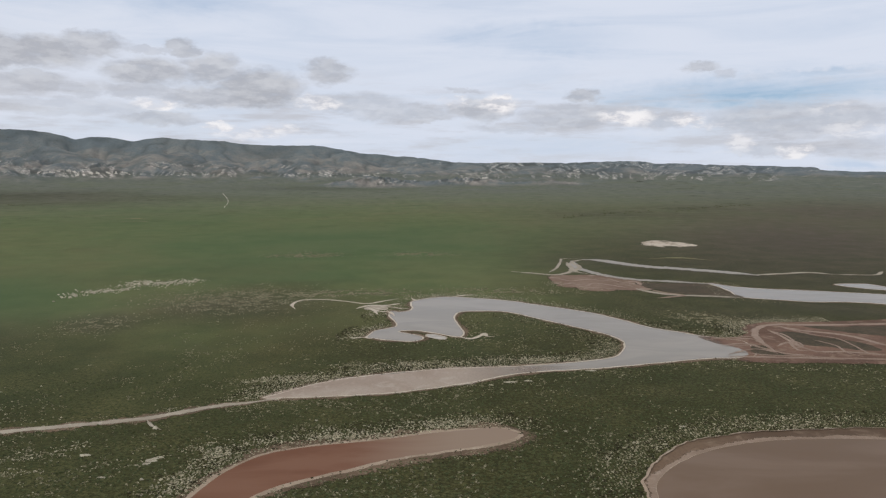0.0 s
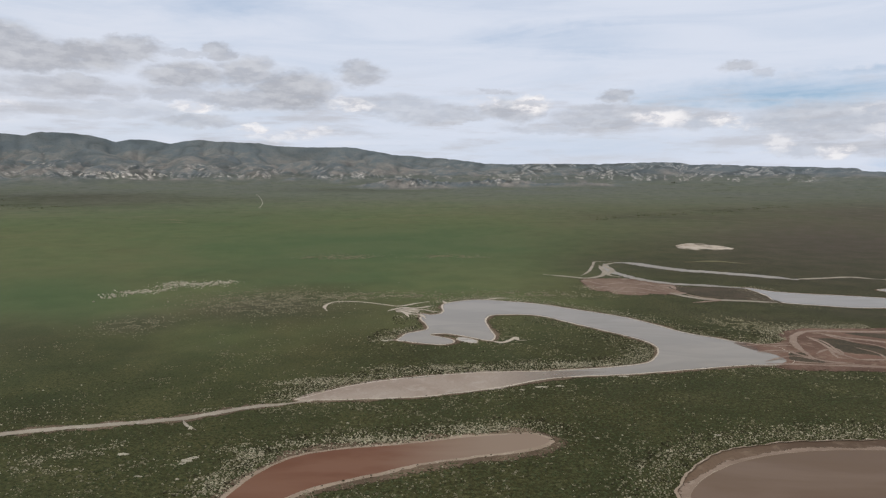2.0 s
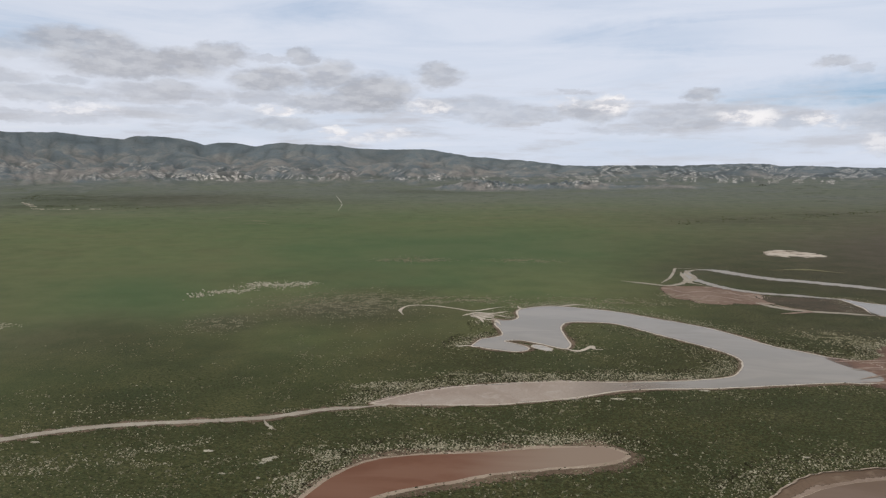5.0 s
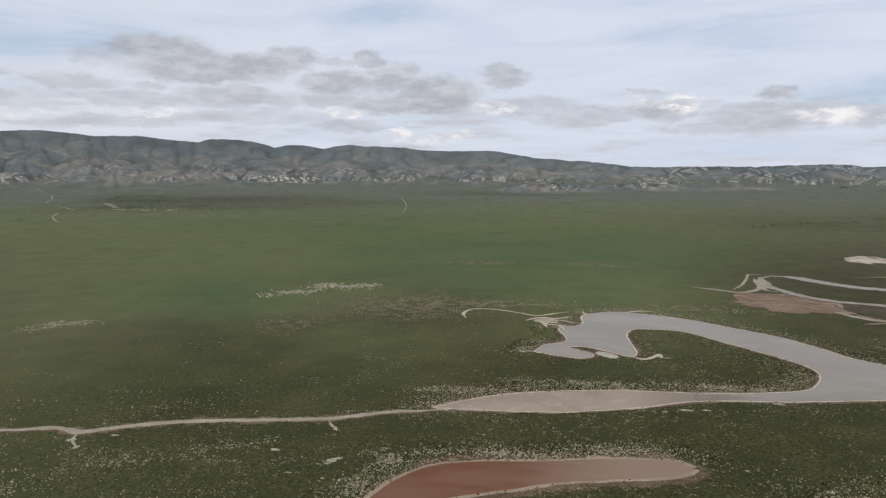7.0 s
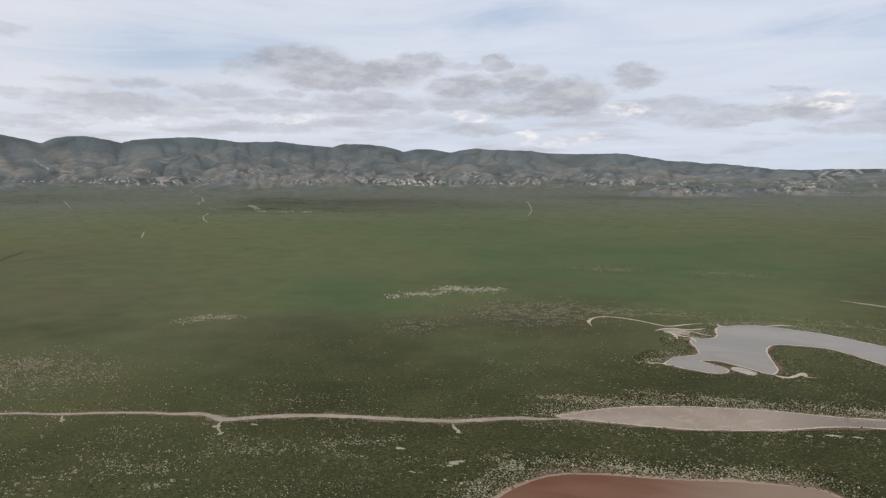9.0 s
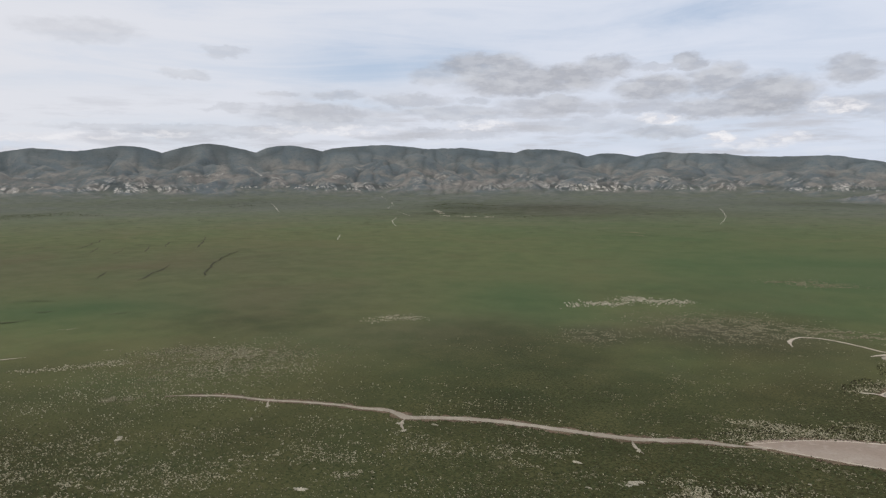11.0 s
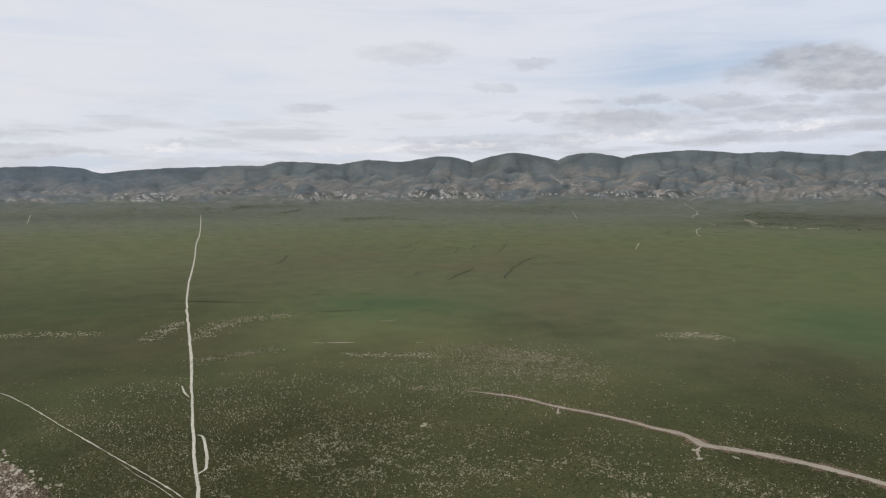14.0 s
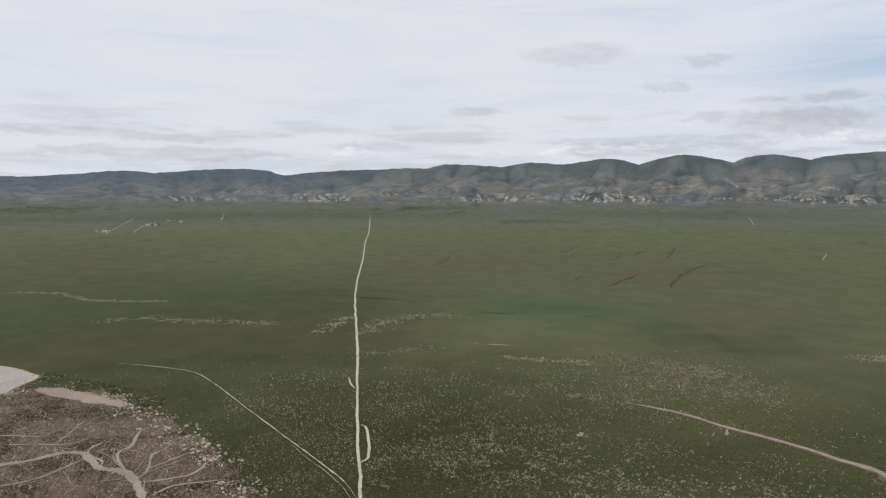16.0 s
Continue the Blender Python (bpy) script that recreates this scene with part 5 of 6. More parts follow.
GULLIES.append([(-718.5, 179.1), (-711.8, 201.6), (-703.9, 217.7)])
GULLIES.append([(-705.1, 224.3), (-694.4, 245.8), (-671.4, 265.7)])
GULLIES.append([(-617.9, 166.8), (-605.3, 192.3), (-597.8, 214.2)])
GULLIES.append([(-636.1, 222.8), (-628.3, 231.0), (-621.1, 238.1)])
GULLIES.append([(-577.1, 256.1), (-571.4, 267.8), (-568.3, 280.8)])
GULLIES.append([(-2101.8, 672.1), (-2160.7, 768.1), (-2178.7, 895.7)])
GULLIES.append([(-1009.8, 219.5), (-1078.9, 252.3), (-1161.3, 283.2)])
GULLIES.append([(-2165.5, 1458.9), (-2234.6, 1523.6), (-2254.1, 1558.1)])


def jag(points, seed, size=3.0):
    """The same line with small bends to both sides."""
    line = spline(points, 14.0)
    n = len(line)
    return [tuple(p) for p in line + side(line) * (size * (2 * fbm(np.arange(n) * 0.9, np.full(n, 3.1), 2, seed) - 1))[:, None]]


def strip(name, points, half, mat, label, category, k, **more):
    tagged(new(name, ribbon(name, points, half, mat, lift=0.1 + 0.004 * k, seed=k, **more)), label, category, kind="structure")


for k, (name, (half, points)) in enumerate(ROADS.items()):
    strip(name, jag(points, 9, 0.8) if name == "road" else points, half, DIRT, "pale bare dirt track worn through the grass", "road", k, ends=0.3 if name == "trail" else 0.7, ragged=0.8 if name in ("trail", "rut") else 0.16)
for k, (name, (half, points)) in enumerate(CREEKS.items()):
    strip("creek_bed", points, half, WET_SILT if name in ("strip_a", "strip_d") else BRAID if name[:5] in ("braid", "delta") else SALT if name[:4] in ("star", "tip_") else SILT, "pale silt bed of a shallow creek", "creek", k + 8, ends=0.35, ragged=0.2)
for k, name in enumerate(("creek_lower", "creek_upper")):
    half, points = CREEKS[name]
    strip("creek_bank", points, half + 1.9, BANK, "brown damp earth along the creek bed", "bank", k - 12, ends=0.4, ragged=0.5)
for k, points in enumerate(TRACKS):
    strip("far_track", jag(points, k + 5), 0.8, DIRT, "distant pale dirt track on the fan", "road", k + 30, ends=0.8, step=6.0, ragged=0.15)
FIELDS = []
FIELDS.append([(-628.2, 1324.8), (-602.1, 1336.9), (-552.9, 1312.7)])
FIELDS.append([(-589.4, 1266.8), (-563.3, 1278.6), (-534.1, 1262.2)])
FIELDS.append([(-1595.4, -478.3), (-1652.5, -456.2), (-1633.3, -400.6)])
FIELDS.append([(-1512.7, -463.9), (-1522.4, -431.0), (-1532.9, -392.1)])
FIELDS.append([(235.4, 782.8), (271.7, 795.1), (302.8, 770.8)])
for k, points in enumerate(FIELDS):
    strip("dry_field", points, 7.0, STRAW, "pale strip of dry straw-coloured grass", "field", k + 70, ends=0.2, step=8.0, ragged=0.6)
DASHES = []
DASHES.append([(-1442.5, 1716.5), (-1345.9, 1619.8), (-1296.6, 1578.0)])
DASHES.append([(-1259.4, 1526.7), (-1221.7, 1512.0), (-1204.0, 1535.7)])
DASHES.append([(-1188.3, 1524.1), (-1164.1, 1526.0), (-1152.9, 1544.5)])
DASHES.append([(-1127.2, 1551.5), (-1107.9, 1549.7), (-1102.6, 1558.9)])
DASHES.append([(-2292.8, -342.4), (-2261.9, -315.0), (-2231.1, -288.0)])
DASHES.append([(-2101.4, -381.9), (-2119.0, -370.0), (-2096.5, -351.1)])
DASHES.append([(-485.2, 129.3), (-483.8, 136.4), (-479.8, 140.2)])
DASHES.append([(-480.5, 143.0), (-476.6, 151.0), (-471.5, 161.3)])
DASHES.append([(-450.5, 199.8), (-450.3, 204.2), (-447.4, 206.0)])
DASHES.append([(-542.6, 207.9), (-537.5, 212.5), (-538.6, 221.7)])
for k, points in enumerate(DASHES[6:]):
    strip("salt_streak", points, 0.9, SALT, "thin white streak of salt crust on the plain", "salt crust", k + 100, ends=0.2, step=2.0, ragged=0.8)
for k, points in enumerate(RILL_LINES):
    strip("rill", points, 2.3 if k == 0 else 0.8, SILT, "pale rill of dried silt in the mudflat", "rill", k + 40, ends=0.3)
twig = np.random.default_rng(12)
for k in range(24):
    stem = spline(RILL_LINES[twig.integers(0, len(RILL_LINES))], 3.0)
    at = int(twig.integers(1, max(2, len(stem) - 1)))
    go = stem[at] - stem[max(0, at - 2)]
    bearing = math.atan2(go[1], go[0]) + twig.choice([-1, 1]) * twig.uniform(0.35, 0.75)
    points = [tuple(stem[at])]
    for _ in range(4):
        bearing += twig.uniform(-0.22, 0.22)
        points.append((points[-1][0] + math.cos(bearing) * 5.5, points[-1][1] + math.sin(bearing) * 5.5))
    if inside(np.array([points[-1][0]]), np.array([points[-1][1]]), RILL_LINE)[0]:
        strip("rill", points, 0.26, SILT, "thin pale rill of dried silt in the mudflat", "rill", k + 80, ends=0.2)
# flat strips: the gullies' shade is in the dark colour, along with their scrub
for k, points in enumerate(GULLIES):
    strip("gully", jag(points, k, 3.5), 1.25, GULLY, "scrub-lined gully in the fan, its shade put into the dark colour", "gully", k + 60, ends=0.1, step=6.0, ragged=0.7)

# ---------------------------------------------------------------- scrub
SCRUB_SPOTS = [
    (16.8, 6.314, 5.61, 0.111, 0.5), (27.4, 6.203, 2.8, 0.056, 0.4), (11.3, 6.714, 2.8, 0.033, 0.5), (2.1, 6.714, 2.8, 0.028, 0.4), (19.9, 5.977, 1.4, 0.016, 0.4), (17.8, 5.931, 0.93, 0.012, 0.5),
    (21.7, 5.86, 0.93, 0.028, 0.5), (-21.2, 6.207, 2.8, 0.047, 0.5), (30.5, 5.575, 5.61, 0.04, 0.6), (-10.5, 5.361, 3.27, 0.056, 0.9), (-23.6, 5.685, 7.01, 0.047, 0.7), (-6.1, 5.77, 1.87, 0.017, 0.8),
    (-2.2, 5.733, 2.8, 0.008, 0.5), (8.6, 6.331, 7.01, 0.032, 0.6), (-5.5, 6.352, 4.67, 0.029, 0.5), (55.7, 6.104, 3.74, 0.037, 0.6), (50.7, 5.913, 4.67, 0.048, 0.4), (38.9, 5.81, 3.74, 0.036, 0.5),
] + [
    (31.6, 5.573, 3.74, 0.039, 0.7), (40.9, 5.477, 9.35, 0.023, 0.6), (65.4, 5.937, 2.8, 0.017, 0.5), (58.0, 6.033, 7.01, 0.096, 0.45), (21.0, 5.715, 2.8, 0.031, 0.9), (56.2, 5.636, 14.95, 0.133, 0.5),
    (80.3, 5.661, 7.01, 0.08, 0.5), (47.5, 5.529, 3.74, 0.02, 0.9), (57.9, 6.137, 4.67, 0.05, 0.5), (72.3, 5.675, 12.15, 0.158, 0.55), (49.8, 5.913, 5.61, 0.05, 0.4), (86.1, 5.885, 0.93, 0.009, 0.9),
    (65.3, 5.769, 0.56, 0.01, 0.9), (82.8, 5.57, 0.56, 0.024, 0.9), (18.7, 5.522, 2.34, 0.053, 1.0), (22.0, 5.443, 2.57, 0.057, 1.0), (8.8, 5.537, 9.35, 0.019, 1.0), (14.3, 5.808, 4.67, 0.027, 1.0),
] + [
    (4.0, 5.86, 7.01, 0.021, 1.0), (-7.9, 5.898, 7.01, 0.018, 0.95), (-0.8, 5.577, 5.61, 0.021, 1.0), (47.5, 5.525, 3.27, 0.014, 1.0), (71.4, 5.613, 11.68, 0.084, 0.8), (62.9, 5.568, 9.35, 0.082, 0.8),
    (-15.5, 5.511, 7.94, 0.127, 0.85), (-24.8, 5.703, 9.35, 0.033, 0.85), (21.0, 5.537, 10.28, 0.062, 0.8), (34.3, 5.611, 12.15, 0.044, 0.85), (48.7, 5.615, 9.35, 0.059, 0.8),
]
# lines of tufts and crusts, each: half width, how many, kind (0 dull tufts, 1 bleached tufts, 2 white crust), the line
ROWS = []
ROWS.append((5, 220, 1, [(-547.2, 25.0), (-574.3, 38.6), (-612.1, 55.8)]))
ROWS.append((7, 420, 1, [(-539.6, 62.3), (-589.8, 89.8), (-602.7, 115.4), (-606.5, 150.8)]))
ROWS.append((5, 420, 0, [(-467.6, 46.0), (-472.1, 71.3), (-476.9, 90.8), (-476.8, 106.2)]))
ROWS.append((4, 170, 1, [(-439.3, 145.0), (-426.9, 166.5), (-418.3, 187.5), (-408.7, 199.7)]))
ROWS.append((8, 420, 0, [(-425.1, 203.4), (-418.8, 235.6), (-388.7, 240.3), (-376.1, 258.8)]))
ROWS.append((4, 420, 1, [(-831.4, -287.6), (-821.7, -245.9), (-780.2, -207.0), (-756.1, -185.1), (-736.8, -117.7)]))
ROWS.append((6, 520, 1, [(-633.3, -151.2), (-644.3, -117.3), (-622.5, -81.7), (-607.3, -38.9), (-592.2, -7.5)]))
ROWS.append((6, 150, 2, [(-293.7, 536.6), (-287.2, 560.8), (-271.0, 561.7), (-268.8, 576.3)]))
ROWS.append((9, 300, 2, [(-275.7, 596.0), (-263.0, 604.0), (-244.6, 603.3), (-224.8, 613.0)]))
ROWS.append((6, 240, 1, [(-386.1, 381.3), (-382.7, 400.1), (-364.1, 409.4)]))
ROWS.append((3, 120, 0, [(-348.8, 150.0), (-344.1, 157.7), (-335.6, 163.5)]))
rng = np.random.default_rng(5)


def clumps(name, x, y, radius, height, mat, label, category, group="", kind="stuff"):
    """Many low uneven bushes, each a small crumpled dome."""
    n = len(x)
    ring = np.arange(4) * np.pi / 2
    turn = rng.uniform(0, 6.28, n)[:, None] + ring
    squash = rng.uniform(0.5, 1.0, n)[:, None]
    verts = np.zeros((n, 9, 3))
    for k, (level, wide) in enumerate(((0.0, 1.0), (0.62, 0.8))):
        r = radius[:, None] * wide * rng.uniform(0.55, 1.3, (n, 4))
        verts[:, 4 * k:4 * k + 4, 0] = x[:, None] + np.cos(turn + 0.6 * k) * r
        verts[:, 4 * k:4 * k + 4, 1] = y[:, None] + np.sin(turn + 0.6 * k) * r * squash
        verts[:, 4 * k:4 * k + 4, 2] = level * height[:, None] * rng.uniform(0.6, 1.3, (n, 4)) - 0.15 * (1 - k)
    verts[:, 8] = np.c_[x + rng.uniform(-0.3, 0.3, n) * radius, y + rng.uniform(-0.3, 0.3, n) * radius, height]
    verts[..., 2] += rise(x, y)[:, None]
    faces = [(k, (k + 1) % 4, 4 + k) for k in range(4)] + [((k + 1) % 4, 4 + (k + 1) % 4, 4 + k) for k in range(4)] + [(4 + k, 4 + (k + 1) % 4, 8) for k in range(4)]
    faces = (np.arange(n)[:, None, None] * 9 + np.array(faces)).reshape(-1, 3)
    tagged(new(name, mesh_of(name, verts.reshape(-1, 3), faces, mat)), label, category, group, kind)


def scatter(count, near, far):
    az = np.radians(rng.uniform(-38, 114, count))
    r = np.sqrt(rng.uniform(near ** 2, far ** 2, count))
    return -np.sin(az) * r, np.cos(az) * r


def nearest(x, y, points, lee=False):
    """The distance to the nearest of some points; lee: how far north-west of it the place lies, from -1 to 1."""
    out = np.empty(len(x))
    for k in range(0, len(x), 20000):
        d = (x[k:k + 20000, None] - points[:, 0]) ** 2 + (y[k:k + 20000, None] - points[:, 1]) ** 2
        out[k:k + 20000] = np.sqrt(d.min(1))
        if lee:
            m = d.argmin(1)
            off = -0.45 * (x[k:k + 20000] - points[m, 0]) + 0.9 * (y[k:k + 20000] - points[m, 1])
            out[k:k + 20000] = off / np.maximum(out[k:k + 20000], 0.5)
    return out


def in_water(x, y):
    wet = np.zeros(len(x), bool)
    for line in SHORES:
        wet |= inside(x, y, line[::2])
    return wet


class Raster:
    """A distance on the plan, kept on a grid of 2.5 m."""

    def __init__(self, points, lee=False):
        self.x0, self.y0, self.step = -760.0, -420.0, 2.5
        gx, gy = np.meshgrid(np.arange(self.x0, 720, self.step), np.arange(self.y0, 1010, self.step), indexing="ij")
        self.data = nearest(gx.ravel(), gy.ravel(), points, lee).reshape(gx.shape)

    def __call__(self, x, y):
        i = np.clip((x - self.x0) / self.step, 0, self.data.shape[0] - 2)
        j = np.clip((y - self.y0) / self.step, 0, self.data.shape[1] - 2)
        k, m = i.astype(int), j.astype(int)
        u, v, d = i - k, j - m, self.data
        return (d[k, m] * (1 - u) + d[k + 1, m] * u) * (1 - v) + (d[k, m + 1] * (1 - u) + d[k + 1, m + 1] * u) * v


def pale_pass(count, near, far, shores, lee, paths):
    x, y = scatter(count, near, far)
    r, gap = np.hypot(x, y), shores(x, y)
    clump, broad = fbm(x / 9, y / 9, 3, 7), fbm(x / 60, y / 60, 3, 19)
    thin, spot_map = np.clip(1.5 - r / 360, 0, 1), zones(x, y, SCRUB_SPOTS)
    want = 0.05 * thin * np.clip((clump - 0.42) * 6, 0, 1) * np.clip((broad - 0.32) * 4, 0.05, 1)
    want = want + (0.22 * spot_map ** 4 + 0.04 * spot_map) * np.clip((clump - 0.36) * 6, 0, 1)
    west = np.clip((np.degrees(np.arctan2(-x, y)) - 30) / 12, 0, 1)
    want = want + 0.05 * west * np.clip(2.0 - r / 165, 0, 1) * np.clip((fbm(x / 4, y / 4, 2, 29) - 0.40) * 6, 0, 1) * np.clip((broad - 0.25) * 4, 0.2, 1)
    band = np.clip((gap - 1.5) / 3, 0, 1) * np.exp(-(np.maximum(gap - 5, 0) / 7.0) ** 2) * np.clip((broad - 0.24) * 5, 0.25, 1)
    band = band * np.clip(0.45 + 0.9 * lee(x, y), 0.05, 1)
    want = want + 0.02 * band * np.clip((fbm(x / 3.2, y / 3.2, 2, 87) - 0.25) * 4, 0.3, 1) * np.clip(1.5 - r / 620, 0.12, 1)
    want = want + 0.05 * np.exp(-((paths(x, y) - 4) / 3) ** 2) * np.clip((clump - 0.42) * 6, 0, 1)
    want = np.where(inside(x, y, RILL_LINE[::3]), 0.16 * np.clip((clump - 0.42) * 6, 0, 1), want)
    want = want * np.where((x > 15) & (y < 300), 0.35, 1.0)          # sparse round the brown pond
    keep = (rng.uniform(0, 1, len(x)) < want) & (paths(x, y) > 2.6)
    x, y = x[keep], y[keep]
    dry = ~in_water(x, y)
    return x[dry], y[dry]


def make_scrub():
    shores = Raster(np.vstack([line[::2] for line in SHORES]))
    worn = np.vstack([spline(p, 4.0) for _, p in ROADS.values()] + [spline(p, 4.0) for _, p in CREEKS.values()])
    paths = Raster(worn)
    lee = Raster(np.vstack([line[::2] for line in SHORES]), True)
    x, y = pale_pass(2600000, 165, 480, shores, lee, paths)
    heart = rng.uniform(0, 1, len(x)) < 0.44
    x, y = x[heart], y[heart]
    kids = rng.integers(2, 6, len(x))
    spread = rng.uniform(0.25, 0.6, len(x)) * np.where(shores(x, y) < 18, 1.2, 1.0)
    lie = rng.uniform(0, 3.14, len(x))
    x, y, spread, lie = np.repeat(x, kids), np.repeat(y, kids), np.repeat(spread, kids), np.repeat(lie, kids)
    u, v = rng.normal(0, 1.2, len(x)) * spread, rng.normal(0, 0.6, len(x)) * spread
    x, y = x + np.cos(lie) * u - np.sin(lie) * v, y + np.sin(lie) * u + np.cos(lie) * v
    dry = ~in_water(x, y) & (paths(x, y) > 2.0)
    x, y = x[dry], y[dry]
    size = rng.uniform(0.12, 0.28, len(x)) * rng.choice([1.0, 1.0, 1.0, 1.6], len(x)) * np.where(shores(x, y) < 18, 1.25, 1.0)
    band = (shores(x, y) < 16) & (lee(x, y) > 0.1)
    patch = fbm(x / 7, y / 7, 2, 77) * 0.6 + 0.75 * zones(x, y, SCRUB_SPOTS) * (x < 15) + np.where(-x > 0.62 * y, 0.22, 0.0)
    bleached = (band | (patch > 0.78)) & (rng.uniform(0, 1, len(x)) < 0.75)
    size = size * np.where(bleached, 1.12, 1.0)
    tall = size * rng.uniform(0.5, 1.0, len(x))
    for shade, mat, label in ((bleached, BRIGHT_SCRUB, "bleached saltbush tufts along shores and bare patches"), (~bleached, PALE_SCRUB, "dull dry saltbush tufts scattered over the plain")):
        clumps("pale_scrub", x[shade], y[shade], size[shade], tall[shade], mat, label, "scrub")
    # evenly spaced tufts with dark gaps in the belts along the water
    gx, gy = np.meshgrid(np.arange(-330, 260, 1.15), np.arange(140, 620, 1.15))
    gx, gy = (g.ravel() + rng.uniform(-0.42, 0.42, g.size) for g in (gx, gy))
    gap, sheltered = shores(gx, gy), lee(gx, gy)
    belt = np.clip((gap - 1.2) / 1.5, 0, 1) * np.exp(-(np.maximum(gap - 8, 0) / 9.0) ** 2) * np.clip(0.42 + 0.75 * sheltered, 0.10, 1) * np.clip((fbm(gx / 40, gy / 40, 3, 19) - 0.22) * 4, 0.35, 1)
    belt = np.maximum(belt, 0.55 * np.clip(zones(gx, gy, SCRUB_SPOTS) - 0.45, 0, 1) * (np.hypot(gx, gy) < 330))
    keep = (rng.uniform(0, 1, len(gx)) < 0.95 * belt) & (paths(gx, gy) > 2.4) & (np.hypot(gx, gy) > 150)
    gx, gy = gx[keep], gy[keep]
    dry = ~in_water(gx, gy)
    gx, gy = gx[dry], gy[dry]
    size = rng.uniform(0.22, 0.44, len(gx))
    bright = rng.uniform(0, 1, len(gx)) < np.clip(0.25 + 0.5 * lee(gx, gy), 0.08, 0.7) * np.where(shores(gx, gy) < 14, 1.0, 0.5) * np.where((gx > 35) & (gy < 290), 0.3, 1.0)
    for shade, mat, label in ((bright, BRIGHT_SCRUB, "bleached tufts in belts along the lake shores"), (~bright, PALE_SCRUB, "dull grey-green tufts in belts along the lake shores")):
        clumps("shore_tufts", gx[shade], gy[shade], size[shade], size[shade] * rng.uniform(0.6, 1.0, shade.sum()), mat, label, "scrub")
    wx, wy = np.meshgrid(np.arange(-430, -90, 1.35), np.arange(-30, 340, 1.35))
    wx, wy = (g.ravel() + rng.uniform(-0.55, 0.55, g.size) for g in (wx, wy))
    r = np.hypot(wx, wy)
    keep = rng.uniform(0, 1, len(wx)) < 0.62 * np.clip((fbm(wx / 26, wy / 26, 3, 83) - 0.30) * 3, 0.06, 1) * np.clip(2.4 - r / np.where(np.degrees(np.arctan2(-wx, wy)) < 50, 160, 215), 0, 1) * (r > 160) * np.clip((np.degrees(np.arctan2(-wx, wy)) - 28) / 10, 0, 1)
    keep &= (paths(wx, wy) > 2.6) & ~inside(wx, wy, RILL_LINE[::3])
    wx, wy = wx[keep], wy[keep]
    dry = ~in_water(wx, wy)
    wx, wy = wx[dry], wy[dry]
    size = rng.uniform(0.18, 0.44, len(wx)) * np.clip(np.hypot(wx, wy) / 300, 0.9, 1.4)
    bright = rng.uniform(0, 1, len(wx)) < 0.25 + 0.9 * np.clip(fbm(wx / 14, wy / 14, 2, 85) - 0.42, 0, 1) * 3
    for shade, mat, label in ((bright, BRIGHT_SCRUB, "bleached tufts dotted over the western plain"), (~bright, PALE_SCRUB, "dull tufts dotted over the western plain")):
        clumps("plain_tufts", wx[shade], wy[shade], size[shade], size[shade] * rng.uniform(0.5, 1.0, shade.sum()), mat, label, "scrub")
    for wide, count, pale, line in ROWS:
        path = spline(line, 1.0)
        at = rng.integers(0, len(path), count * 4)
        rx, ry = path[at, 0] + rng.normal(0, 0.9, count * 4) * wide, path[at, 1] + rng.normal(0, 0.9, count * 4) * wide
        keep = 0.6 * fbm(rx / 4, ry / 6, 2, 43) + 0.4 * rng.uniform(0, 1, len(rx)) > 0.52
        rx, ry = rx[keep], ry[keep]
        size = rng.uniform(0.25, 0.6, len(rx)) * rng.choice([1.0, 1.0, 1.6], len(rx)) * (1.35 if pale == 2 else 1.0)
        clumps("tuft_row", rx, ry, size, size * rng.uniform(0.4, 0.8, len(rx)), (PALE_SCRUB, BRIGHT_SCRUB, CRUST)[pale], "straggling line of pale tufts and salt crust" if pale else "straggling line of dull dry tufts", "scrub", "lines of tufts")
    # dark low bushes put shade into the gaps between pale tufts along the water
    dx, dy = scatter(500000, 165, 480)
    gap = shores(dx, dy)
    keep = (gap > 1.5) & (gap < 20) & (rng.uniform(0, 1, len(dx)) < 0.26 * np.clip(0.5 + 0.8 * lee(dx, dy), 0.1, 1) * np.clip((fbm(dx / 6, dy / 6, 2, 37) - 0.3) * 4, 0, 1)) & (paths(dx, dy) > 2.6) & ~inside(dx, dy, RILL_LINE[::3])
    dx, dy = dx[keep], dy[keep]
    dry = ~in_water(dx, dy)
    dx, dy = dx[dry], dy[dry]
    wide = rng.uniform(0.25, 0.6, len(dx))
    clumps("shore_scrub", dx, dy, wide, wide * rng.uniform(0.4, 0.8, len(dx)), DARK_SCRUB, "dark low bushes that stand for shade between the shore tufts", "scrub")
    spots = []
    for a, f, sa, sf, amount in SCRUB_SPOTS:
        if f > 5.95:
            dist = math.exp(f)
            n = int(min(9000, 6.0 * amount ** 2 * radians(sa) * dist * sf * dist * 2))
            az, r = np.radians(rng.normal(a, sa * 0.55, n)), np.exp(rng.normal(f, sf * 0.45, n))
            spots.append(np.c_[-np.sin(az) * r, np.cos(az) * r])
    x, y = np.vstack(spots).T
    keep = (fbm(x / 5, y / 5, 2, 57) > 0.46) & (paths(x, y) > 3)
    x, y = x[keep], y[keep]
    dry = ~in_water(x, y)
    x, y = x[dry], y[dry]
    size = rng.uniform(0.2, 0.5, len(x)) * rng.choice([1.0, 1.0, 1.7], len(x))
    clumps("far_scrub", x, y, size, size * rng.uniform(0.25, 0.6, len(x)), PALE_SCRUB, "stippled dry scrub on the middle plain", "scrub")
    # heaps of pale clods along the edge of the eroded mudflat
    line = RILL_LINE[rng.integers(0, len(RILL_LINE), 2600)]
